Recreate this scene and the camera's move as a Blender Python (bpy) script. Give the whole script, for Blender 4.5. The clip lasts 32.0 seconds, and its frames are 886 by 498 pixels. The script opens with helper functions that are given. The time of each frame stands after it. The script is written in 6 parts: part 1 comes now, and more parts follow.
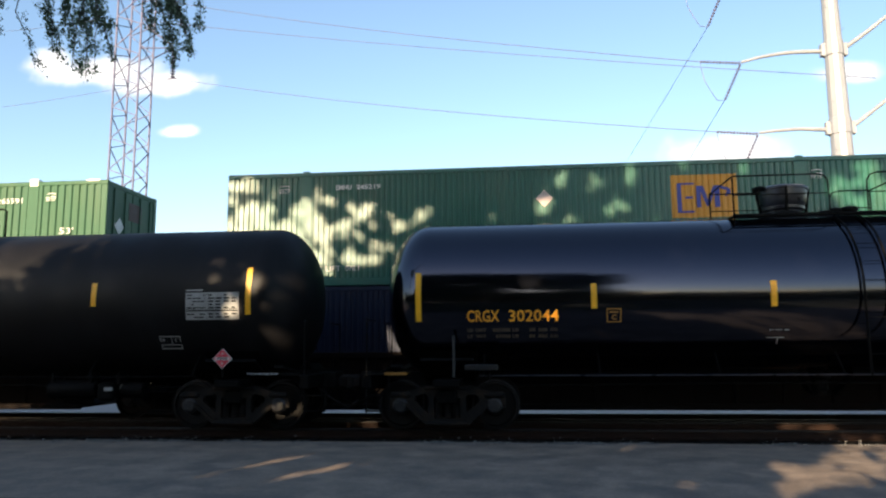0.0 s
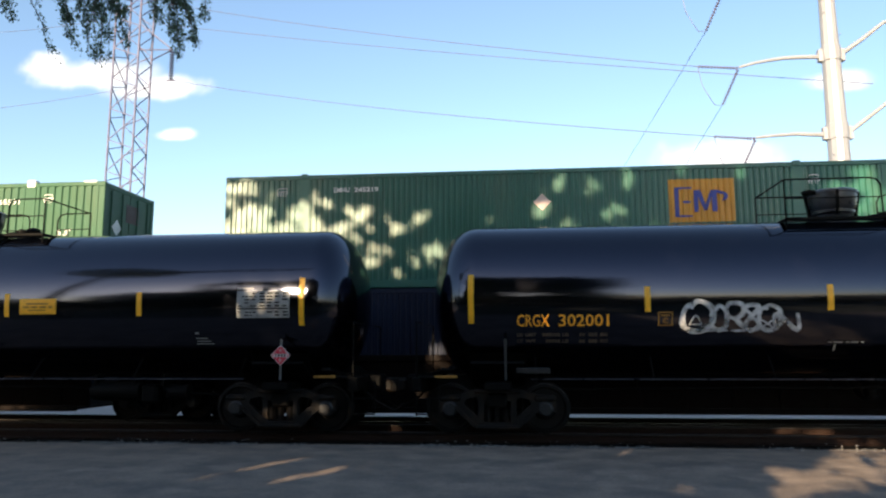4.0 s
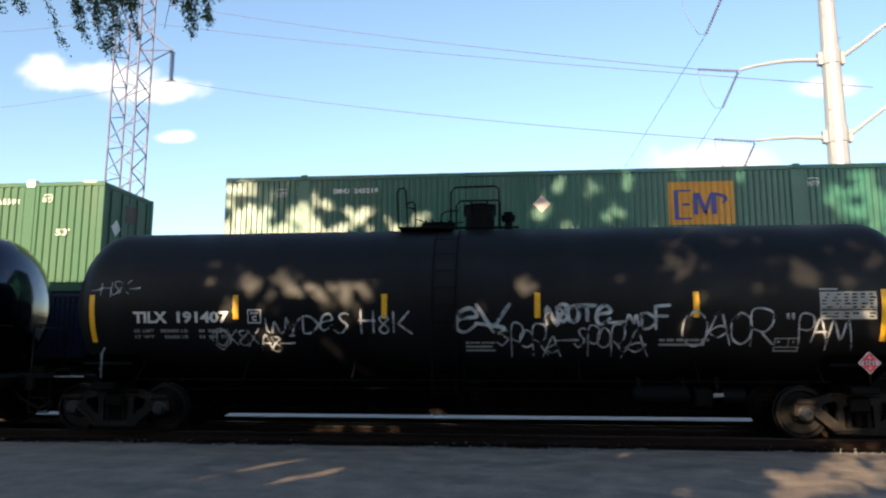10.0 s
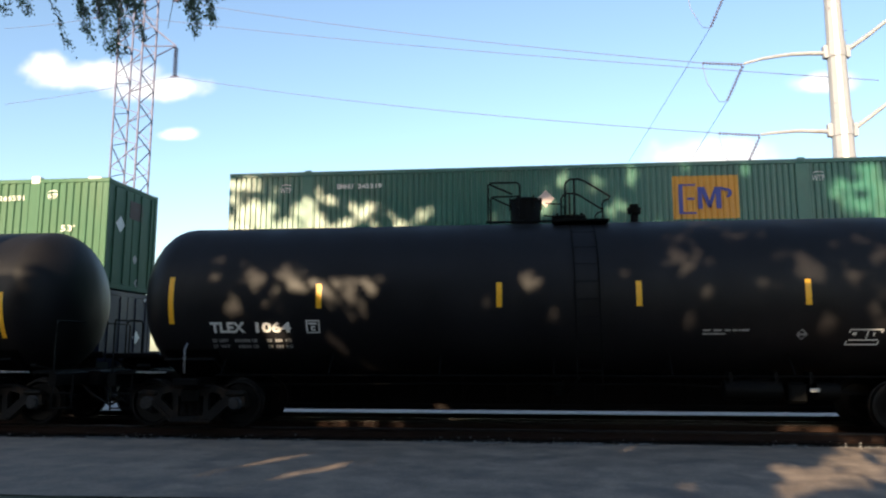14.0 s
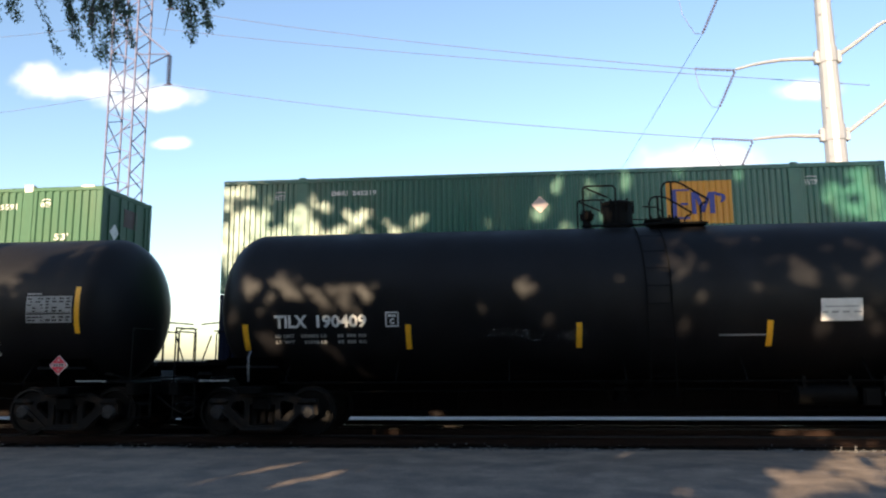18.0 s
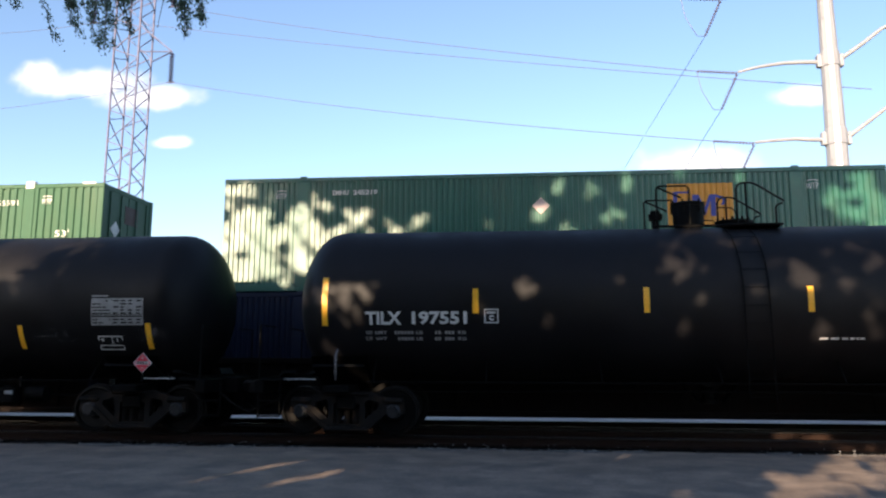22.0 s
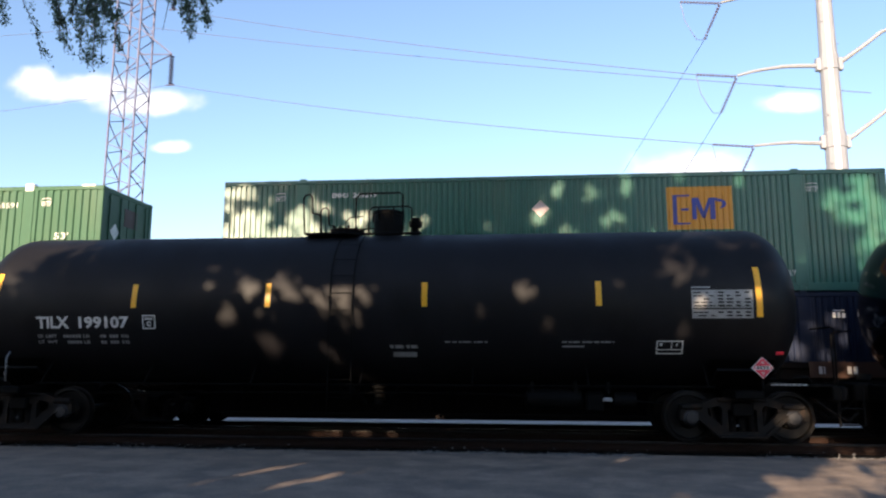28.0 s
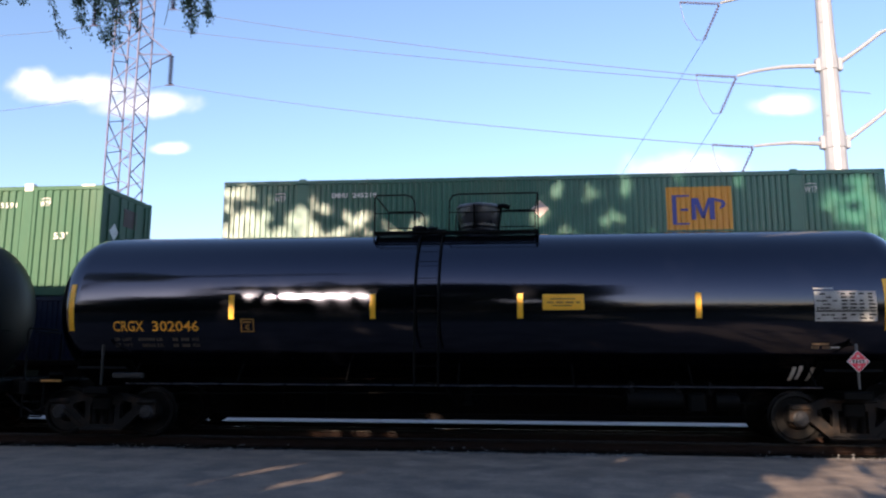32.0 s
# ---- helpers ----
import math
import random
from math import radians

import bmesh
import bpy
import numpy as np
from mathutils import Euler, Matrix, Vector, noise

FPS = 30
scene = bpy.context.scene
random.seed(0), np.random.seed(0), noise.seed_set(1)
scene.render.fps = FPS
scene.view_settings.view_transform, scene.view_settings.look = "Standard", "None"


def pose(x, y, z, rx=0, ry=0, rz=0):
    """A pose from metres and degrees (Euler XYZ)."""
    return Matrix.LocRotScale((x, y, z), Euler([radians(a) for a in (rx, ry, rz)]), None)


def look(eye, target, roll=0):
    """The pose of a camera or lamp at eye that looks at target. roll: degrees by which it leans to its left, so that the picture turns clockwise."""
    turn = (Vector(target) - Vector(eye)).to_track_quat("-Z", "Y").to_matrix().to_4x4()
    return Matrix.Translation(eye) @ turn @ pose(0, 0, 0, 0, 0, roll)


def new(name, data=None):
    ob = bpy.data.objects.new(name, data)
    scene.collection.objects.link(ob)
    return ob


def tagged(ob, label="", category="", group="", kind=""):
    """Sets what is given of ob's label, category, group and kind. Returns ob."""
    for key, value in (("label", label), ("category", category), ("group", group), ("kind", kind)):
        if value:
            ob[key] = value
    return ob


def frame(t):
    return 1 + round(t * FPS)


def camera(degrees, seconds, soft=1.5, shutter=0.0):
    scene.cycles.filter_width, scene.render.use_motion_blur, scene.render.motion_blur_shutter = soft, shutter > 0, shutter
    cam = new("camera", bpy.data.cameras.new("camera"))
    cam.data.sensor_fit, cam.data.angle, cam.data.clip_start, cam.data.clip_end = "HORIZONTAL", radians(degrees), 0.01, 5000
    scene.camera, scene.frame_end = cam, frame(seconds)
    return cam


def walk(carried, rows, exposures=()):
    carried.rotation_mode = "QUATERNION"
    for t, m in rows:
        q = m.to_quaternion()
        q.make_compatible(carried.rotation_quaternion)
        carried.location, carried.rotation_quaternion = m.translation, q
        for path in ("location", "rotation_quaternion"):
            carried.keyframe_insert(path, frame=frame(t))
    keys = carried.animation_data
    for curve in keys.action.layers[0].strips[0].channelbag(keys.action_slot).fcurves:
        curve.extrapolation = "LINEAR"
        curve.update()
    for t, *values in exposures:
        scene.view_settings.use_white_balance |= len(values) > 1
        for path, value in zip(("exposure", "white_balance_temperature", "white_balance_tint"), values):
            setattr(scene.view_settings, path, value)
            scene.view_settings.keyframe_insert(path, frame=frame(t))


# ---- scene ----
# Plan: x along the tracks, y away from the viewer, z up; rail tops at z = 0.
EYE = (-0.715, -17.442, 1.479)
Y_NEAR = -2.66      # centre line of the track with the tank cars
Y_FAR = 1.295       # centre line of the track with the container train
GAUGE = 1.435
GROUND = -0.12
Z_FAR = -0.17       # the far track lies a little lower

cam = camera(63.26, 32.0, soft=2.2, shutter=0.15)


def aim(turn, tilt, lean):
    return pose(*EYE, 90 + tilt, 0, turn) @ pose(0, 0, 0, 0, 0, lean)


# seconds, turn to the left, tilt upwards, lean: a camera held by hand on one spot
walk(cam, [(t, aim(a, b, c)) for t, a, b, c in (
    (0.0, 5.93, 8.05, -0.4), (0.5, 5.81, 8.17, -0.4), (1.0, 5.8, 8.23, -0.41), (1.5, 5.75, 8.37, -0.43), (2.0, 5.71, 8.39, -0.2),
    (2.5, 5.7, 8.41, -0.18), (3.0, 5.72, 8.36, -0.17), (3.5, 5.71, 8.35, -0.18), (5.5, 5.96, 8.08, -0.16), (6.0, 5.99, 8.08, -0.29),
    (6.5, 5.86, 8.16, -0.06), (7.0, 5.7, 8.41, -0.03), (7.5, 5.92, 8.06, 0.05), (8.0, 6.45, 7.39, 0.14), (8.5, 6.25, 7.6, 0.15),
    (9.0, 5.95, 8.05, 0.11), (9.5, 5.84, 8.22, 0.05), (10.0, 5.69, 8.42, 0.07), (10.5, 5.74, 8.37, 0.06), (11.0, 5.79, 8.25, 0.07),
    (11.5, 5.8, 8.23, 0.09), (12.0, 5.7, 8.44, 0.05), (12.5, 5.69, 8.47, 0.08), (13.0, 5.68, 8.5, 0.09), (13.5, 5.73, 8.34, -0.02),
    (14.0, 6.01, 8.03, -0.04), (14.5, 5.74, 8.37, -0.02), (16.5, 5.69, 8.44, -0.25), (17.0, 5.64, 8.51, -0.37), (17.5, 5.63, 8.61, -0.38),
    (18.0, 5.59, 8.54, -0.44), (18.5, 5.7, 8.56, -0.28), (19.0, 5.76, 8.36, -0.27), (19.5, 5.68, 8.54, -0.36), (20.0, 5.62, 8.63, -0.3),
    (20.5, 5.68, 8.58, -0.24), (21.0, 5.69, 8.46, -0.09), (21.5, 5.66, 8.55, -0.03), (22.0, 5.63, 8.55, 0.1), (22.5, 5.63, 8.61, 0.06),
    (23.0, 5.65, 8.55, 0.1), (23.5, 5.68, 8.53, 0.07), (24.0, 5.54, 8.69, 0.07), (24.5, 5.6, 8.69, 0.08), (25.0, 5.62, 8.68, 0.08),
    (25.5, 5.65, 8.62, 0.1), (27.5, 5.6, 8.8, 0.13), (28.0, 5.59, 8.78, 0.16), (28.5, 5.58, 8.79, 0.19), (29.0, 5.62, 8.76, 0.12),
    (29.5, 5.61, 8.71, 0.18), (30.0, 5.61, 8.7, 0.15), (30.5, 5.61, 8.68, 0.17), (31.0, 5.59, 8.72, 0.16), (31.5, 5.58, 8.79, 0.19),
    (32.0, 5.55, 8.79, 0.18),
)], exposures=((0.0, 1.78, 6520, 10), (17.0, 1.78, 6500, 10), (20.0, 1.75, 6230, 16), (28.0, 1.75, 6200, 16), (32.0, 1.69, 6000, 20)))

# ---- light ----
SUN_UP, SUN_LEFT = radians(15.0), radians(17.0)
TO_SUN = Vector((-math.sin(SUN_LEFT) * math.cos(SUN_UP), -math.cos(SUN_LEFT) * math.cos(SUN_UP), math.sin(SUN_UP)))

world = bpy.data.worlds.new("sky")
scene.world = world
world.use_nodes = True
wn = world.node_tree.nodes
sky = wn.new("ShaderNodeTexSky")
sky.sky_type, sky.sun_disc = "NISHITA", False
sky.sun_elevation, sky.sun_rotation = SUN_UP, math.pi + SUN_LEFT
sky.air_density, sky.dust_density, sky.ozone_density = 1.0, 0.9, 1.5
world.node_tree.links.new(sky.outputs[0], wn["Background"].inputs[0])
wn["Background"].inputs[1].default_value = 0.087

sun = new("sun", bpy.data.lights.new("sun", "SUN"))
sun.data.energy, sun.data.angle, sun.data.color = 4.35, radians(0.53), (1.0, 0.77, 0.50)
sun.matrix_world = look(TO_SUN * 200, (0, 0, 0))

# ---- materials ----
MATS = {}


def nodes_of(name):
    m = bpy.data.materials.new(name)
    m.use_nodes = True
    return m, m.node_tree, m.node_tree.nodes["Principled BSDF"]


def mat(name, col, rough=0.6, metal=0.0, var=0.25, scale=6.0, fine=60.0, bump=0.15, stain=None, stain_amt=0.0, stain_scale=2.0,
        coat=0.0, spec=0.5, depth=0.004, stretch=(1, 1, 1), rand=0.0, tint=None):
    """Paint, steel, soil and the like: a base colour with two scales of variation, stains of a second colour and fine relief."""
    if name in MATS:
        return MATS[name]
    m, tree, p = nodes_of(name)
    n, l = tree.nodes, tree.links
    co = n.new("ShaderNodeTexCoord")
    mp = n.new("ShaderNodeMapping")
    mp.inputs["Scale"].default_value = stretch
    l.new(co.outputs["Object"], mp.inputs[0])
    big, small = n.new("ShaderNodeTexNoise"), n.new("ShaderNodeTexNoise")
    big.inputs["Scale"].default_value, big.inputs["Detail"].default_value = scale, 5
    small.inputs["Scale"].default_value, small.inputs["Detail"].default_value = fine, 4
    l.new(mp.outputs[0], big.inputs["Vector"])
    l.new(mp.outputs[0], small.inputs["Vector"])
    add = n.new("ShaderNodeMath")
    add.operation = "MULTIPLY_ADD"
    add.inputs[1].default_value = 0.4
    l.new(small.outputs[0], add.inputs[0])
    l.new(big.outputs[0], add.inputs[2])
    ramp = n.new("ShaderNodeMapRange")
    ramp.inputs[1].default_value, ramp.inputs[2].default_value = 0.4, 1.0
    ramp.inputs[3].default_value, ramp.inputs[4].default_value = 1 - var, 1 + var
    l.new(add.outputs[0], ramp.inputs[0])
    last = ramp.outputs[0]
    if rand:
        oi = n.new("ShaderNodeObjectInfo")
        rr = n.new("ShaderNodeMapRange")
        rr.inputs[3].default_value, rr.inputs[4].default_value = 1 - rand, 1 + rand
        l.new(oi.outputs["Random"], rr.inputs[0])
        mul = n.new("ShaderNodeMath")
        mul.operation = "MULTIPLY"
        l.new(last, mul.inputs[0])
        l.new(rr.outputs[0], mul.inputs[1])
        last = mul.outputs[0]
    sc = n.new("ShaderNodeVectorMath")
    sc.operation = "SCALE"
    sc.inputs[0].default_value = col
    l.new(last, sc.inputs["Scale"])
    out = sc.outputs[0]
    if stain:
        st = n.new("ShaderNodeTexNoise")
        st.inputs["Scale"].default_value, st.inputs["Detail"].default_value, st.inputs["Roughness"].default_value = stain_scale, 8, 0.65
        l.new(mp.outputs[0], st.inputs["Vector"])
        sr = n.new("ShaderNodeMapRange")
        sr.inputs[1].default_value, sr.inputs[2].default_value, sr.inputs[4].default_value = 0.5, 0.68, stain_amt
        l.new(st.outputs[0], sr.inputs[0])
        mx = n.new("ShaderNodeMix")
        mx.data_type = "RGBA"
        l.new(sr.outputs[0], mx.inputs[0])
        l.new(out, mx.inputs[6])
        mx.inputs[7].default_value = (*stain, 1)
        out = mx.outputs[2]
    l.new(out, p.inputs["Base Color"])
    p.inputs["Metallic"].default_value, p.inputs["Coat Weight"].default_value = metal, coat
    p.inputs["Coat Roughness"].default_value = 0.08
    p.inputs["Specular IOR Level"].default_value = spec
    if tint:
        p.inputs["Specular Tint"].default_value = (*tint, 1)
    rg = n.new("ShaderNodeMapRange")
    rg.inputs[1].default_value, rg.inputs[2].default_value = 0.3, 0.8
    rg.inputs[3].default_value, rg.inputs[4].default_value = max(0.02, rough * 0.8), min(1, rough * 1.25)
    l.new(big.outputs[0], rg.inputs[0])
    l.new(rg.outputs[0], p.inputs["Roughness"])
    if bump:
        b = n.new("ShaderNodeBump")
        b.inputs["Strength"].default_value, b.inputs["Distance"].default_value = bump, depth
        l.new(small.outputs[0], b.inputs["Height"])
        l.new(b.outputs[0], p.inputs["Normal"])
    MATS[name] = m
    return m


GLOSS = mat("glossy black tank paint", (0.0005, 0.0006, 0.0012), 0.12, var=0.2, scale=0.9, fine=9, bump=0.02, stain=(0.0010, 0.0012, 0.002), stain_amt=0.35, stain_scale=0.8, depth=0.01, spec=0.88, coat=0.06, tint=(0.68, 0.74, 1.0))
MATTE = mat("weathered black tank paint", (0.0045, 0.0042, 0.0051), 0.55, var=0.35, scale=1.2, fine=25, bump=0.1, stain=(0.0112, 0.0102, 0.0115), stain_amt=0.55, stain_scale=0.9, stretch=(1, 1, 0.5), spec=0.20, rand=0.3)
# CASTING, DARK, CAPSTEEL and WHEEL: deep shade is put into these tones.
CASTING = mat("rusty cast steel", (0.008, 0.0068, 0.0060), 0.75, metal=0.1, var=0.45, scale=5, fine=40, stain=(0.045, 0.026, 0.014), stain_amt=0.6, stain_scale=4, spec=0.2)
DARK = mat("dirty black steel", (0.0035, 0.0035, 0.0035), 0.6, var=0.3, scale=4, fine=40, stain=(0.011, 0.008, 0.006), stain_amt=0.4, stain_scale=3, spec=0.06)
FADED = mat("faded brown panel", (0.05, 0.028, 0.026), 0.7, var=0.3)
GREY_STEEL = mat("grey painted steel fittings", (0.06, 0.06, 0.07), 0.32, metal=0.6, var=0.4)
# Well car brown in its sunlit tone, for one patch of the sill.
WELL_SUNLIT = mat("orange brown paint", (0.06, 0.026, 0.014), 0.6, var=0.3)
CAPSTEEL = mat("bearing steel darkened for shade", (0.022, 0.022, 0.024), 0.45, metal=0.4, var=0.3)
GALV = mat("galvanised grating", (0.11, 0.11, 0.115), 0.5, metal=0.6, var=0.3)
WHEEL = mat("wheel steel", (0.007, 0.0063, 0.0058), 0.6, metal=0.5, var=0.35, stain=(0.04, 0.02, 0.009), stain_amt=0.5, spec=0.25)
# Rail tops are darkened too, with the cars' shade in the colour.
RAILHEAD = mat("worn steel darkened for shade", (0.035, 0.032, 0.030), 0.45, metal=1.0, var=0.15)
YELLOW = mat("yellow reflective tape", (0.85, 0.42, 0.015), 0.45, var=0.12, scale=8, bump=0.05)
YPAINT = mat("yellow lettering paint", (0.85, 0.36, 0.02), 0.6, var=0.2)
WPAINT = mat("white lettering paint", (0.62, 0.61, 0.58), 0.6, var=0.2)
GREYDECAL = mat("grey stencil panel", (0.27, 0.27, 0.265), 0.6, var=0.25)
PINK = mat("pale pink placard", (0.52, 0.40, 0.36), 0.6, var=0.25, scale=9)
INKDIM = mat("worn yellow stencil paint", (0.30, 0.14, 0.02), 0.6, var=0.4)
WORNINK = mat("dim worn stencil paint", (0.085, 0.058, 0.035), 0.6, var=0.5)
RED = mat("red placard", (0.60, 0.03, 0.06), 0.5, var=0.15)
GREEN = mat("green container paint", (0.022, 0.108, 0.078), 0.385, var=0.18, scale=0.7, fine=14, bump=0.06, stain=(0.060, 0.098, 0.062), stain_amt=0.45, stain_scale=1.5, stretch=(1, 1, 0.35), spec=0.52)
# Darkened copy of the green; dims the left container's sunlight by colour.
GREEN_DIMMED = mat("dull leaf-green container paint", (0.031, 0.091, 0.053), 0.60, var=0.16, scale=0.7, fine=14, bump=0.06, stain=(0.045, 0.092, 0.045), stain_amt=0.4, stain_scale=1.3, stretch=(1, 1, 0.3), spec=0.22)
# Blue is lowered as well, with the shade behind the tank cars in it.
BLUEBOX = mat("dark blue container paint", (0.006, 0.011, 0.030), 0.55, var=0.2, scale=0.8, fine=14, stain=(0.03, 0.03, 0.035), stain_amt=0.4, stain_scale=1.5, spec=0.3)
ORANGE = mat("orange logo panel", (0.60, 0.27, 0.03), 0.55, var=0.12, scale=2)
LOGOBLUE = mat("blue logo paint", (0.04, 0.05, 0.25), 0.55, var=0.12)
# The same brown with the shade in it, for the rest of the car.
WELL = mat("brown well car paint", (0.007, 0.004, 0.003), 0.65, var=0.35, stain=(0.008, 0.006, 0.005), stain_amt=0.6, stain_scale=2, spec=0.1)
RAILSIDE = mat("rusty rail steel", (0.016, 0.0075, 0.0045), 0.75, metal=0.1, var=0.4, stain=(0.012, 0.007, 0.005), stain_amt=0.6, spec=0.15)
# Ties, and the ballast below: shade under the train is in these colours.
TIEWOOD = mat("creosoted tie timber darkened for shade", (0.005, 0.0042, 0.0036), 0.85, var=0.4, scale=5, fine=50, bump=0.5, stretch=(1, 0.15, 1), rand=0.25, spec=0.1)
ASPHALT = mat("worn asphalt", (0.200, 0.153, 0.116), 0.85, var=0.5, scale=2.4, fine=22, bump=0.5, stain=(0.090, 0.076, 0.066), stain_amt=0.8, stain_scale=1.3, depth=0.006)
BALLAST = mat("ballast darkened for shade", (0.006, 0.0052, 0.0045), 0.9, var=0.45, scale=8, fine=28, bump=0.9, depth=0.03, stain=(0.004, 0.0035, 0.003), stain_amt=0.6, stain_scale=1.2, spec=0.1)
STONE = mat("pale crushed stone", (0.125, 0.12, 0.115), 0.85, var=0.5, scale=5, fine=40, bump=0.3, rand=0.2)
SOIL = mat("dry grass and soil", (0.05, 0.055, 0.025), 0.95, var=0.4, scale=0.4, fine=9, bump=0.6, depth=0.03)
FARLANE = mat("pale gravel lane", (0.265, 0.215, 0.205), 0.9, var=0.2, scale=0.8, fine=30, bump=0.4)
POLE = mat("galvanised pole steel", (0.255, 0.268, 0.30), 0.5, metal=0.15, var=0.12, scale=1.5, fine=20, bump=0.05, stain=(0.18, 0.185, 0.20), stain_amt=0.5, stretch=(1, 1, 0.2))
LATTICE = mat("weathered lattice steel", (0.05, 0.055, 0.11), 0.6, metal=0.3, var=0.3, stain=(0.06, 0.05, 0.085), stain_amt=0.6, stain_scale=0.7)
INSUL = mat("dull violet-grey insulators", (0.075, 0.07, 0.12), 0.7, var=0.1, spec=0.2)
WIRE = mat("weathered conductor", (0.10, 0.11, 0.17), 0.6, metal=0.2, var=0.1, bump=0)
BARK = mat("grey bark", (0.09, 0.075, 0.06), 0.9, var=0.4, scale=4, fine=25, bump=0.8, depth=0.02, stretch=(1, 1, 0.25))


def spray_material(name, thin, full):
    """White spray paint, thin and dusty in places so that the paint below shows through."""
    m = mat(name, (0.50, 0.51, 0.53), 0.7, var=0.4, scale=9)
    n, l = m.node_tree.nodes, m.node_tree.links
    no, mr, tr, mx = n.new("ShaderNodeTexNoise"), n.new("ShaderNodeMapRange"), n.new("ShaderNodeBsdfTransparent"), n.new("ShaderNodeMixShader")
    co = n.new("ShaderNodeTexCoord")
    no.inputs["Scale"].default_value, no.inputs["Detail"].default_value = 5.0, 6
    mr.inputs[1].default_value, mr.inputs[2].default_value, mr.inputs[3].default_value, mr.inputs[4].default_value = 0.36, 0.62, thin, full
    l.new(co.outputs["Object"], no.inputs["Vector"])
    l.new(no.outputs[0], mr.inputs[0])
    l.new(mr.outputs[0], mx.inputs[0])
    l.new(tr.outputs[0], mx.inputs[1])
    l.new(n["Principled BSDF"].outputs[0], mx.inputs[2])
    l.new(mx.outputs[0], n["Material Output"].inputs[0])
    return m


SPRAY = spray_material("faded white spray paint", 0.25, 0.95)
SPRAY_WORN = spray_material("almost washed-off spray paint", 0.04, 0.22)


def leaf_material(name, col, through_light):
    m, tree, p = nodes_of(name)
    n, l = tree.nodes, tree.links
    geo = n.new("ShaderNodeNewGeometry")
    mr = n.new("ShaderNodeMapRange")
    mr.inputs[3].default_value, mr.inputs[4].default_value = 0.55, 1.5
    l.new(geo.outputs["Random Per Island"], mr.inputs[0])
    sc = n.new("ShaderNodeVectorMath")
    sc.operation = "SCALE"
    sc.inputs[0].default_value = col
    l.new(mr.outputs[0], sc.inputs["Scale"])
    l.new(sc.outputs[0], p.inputs["Base Color"])
    p.inputs["Roughness"].default_value = 0.55
    tl, mx = n.new("ShaderNodeBsdfTranslucent"), n.new("ShaderNodeMixShader")
    l.new(sc.outputs[0], tl.inputs[0])
    mx.inputs[0].default_value = through_light
    l.new(p.outputs[0], mx.inputs[1])
    l.new(tl.outputs[0], mx.inputs[2])
    l.new(mx.outputs[0], n["Material Output"].inputs[0])
    return m


LEAF = leaf_material("green leaves", (0.075, 0.115, 0.065), 0.35)
# Darkened copy of the leaves, so that the tanks mirror a black tree line.
LEAF_DARKENED = leaf_material("leaves darkened for black reflections", (0.030, 0.046, 0.022), 0.08)

# ---- mesh helpers ----
CACHE = {}


def quads(bm, rows, closed=False):
    """Faces between successive rows of vertices."""
    for a, b in zip(rows, rows[1:]):
        k = len(a)
        for i in range(k if closed else k - 1):
            j = (i + 1) % k
            bm.faces.new((a[i], a[j], b[j], b[i]))


def box(bm, c, s, turn=None):
    x, y, z = (v / 2 for v in s)
    pts = [Vector(p) for p in ((-x, -y, -z), (x, -y, -z), (x, y, -z), (-x, y, -z), (-x, -y, z), (x, -y, z), (x, y, z), (-x, y, z))]
    if turn is not None:
        pts = [turn @ p for p in pts]
    v = [bm.verts.new(p + Vector(c)) for p in pts]
    for f in ((0, 3, 2, 1), (4, 5, 6, 7), (0, 1, 5, 4), (1, 2, 6, 5), (2, 3, 7, 6), (3, 0, 4, 7)):
        bm.faces.new([v[i] for i in f])


def soft_box(bm, c, s, b=0.012):
    """A box with chamfered long edges and corners."""
    x, y, z = (v / 2 for v in s)
    b = min(b, x * 0.9, y * 0.9, z * 0.9)
    c = Vector(c)
    rows = []
    for zz, d in ((-z, b), (-z + b, 0), (z - b, 0), (z, b)):
        xx, yy = x - d, y - d
        ring = [(-xx + b, -yy), (xx - b, -yy), (xx, -yy + b), (xx, yy - b), (xx - b, yy), (-xx + b, yy), (-xx, yy - b), (-xx, -yy + b)]
        rows.append([bm.verts.new(c + Vector((px, py, zz))) for px, py in ring])
    quads(bm, rows, True)
    bm.faces.new(rows[0][::-1])
    bm.faces.new(rows[-1])


def ring_at(bm, c, axis, r, n, start=0.0):
    axis = Vector(axis).normalized()
    u = axis.orthogonal().normalized()
    if abs(axis.z) > 0.99:
        u = Vector((1, 0, 0))
    w = axis.cross(u)
    return [bm.verts.new(Vector(c) + r * (math.cos(start + 2 * math.pi * i / n) * u + math.sin(start + 2 * math.pi * i / n) * w)) for i in range(n)]


def rod(bm, a, b, r, n=8, r2=None):
    a, b = Vector(a), Vector(b)
    rows = [ring_at(bm, a, b - a, r, n), ring_at(bm, b, b - a, r if r2 is None else r2, n)]
    quads(bm, rows, True)
    bm.faces.new(rows[0][::-1])
    bm.faces.new(rows[1])


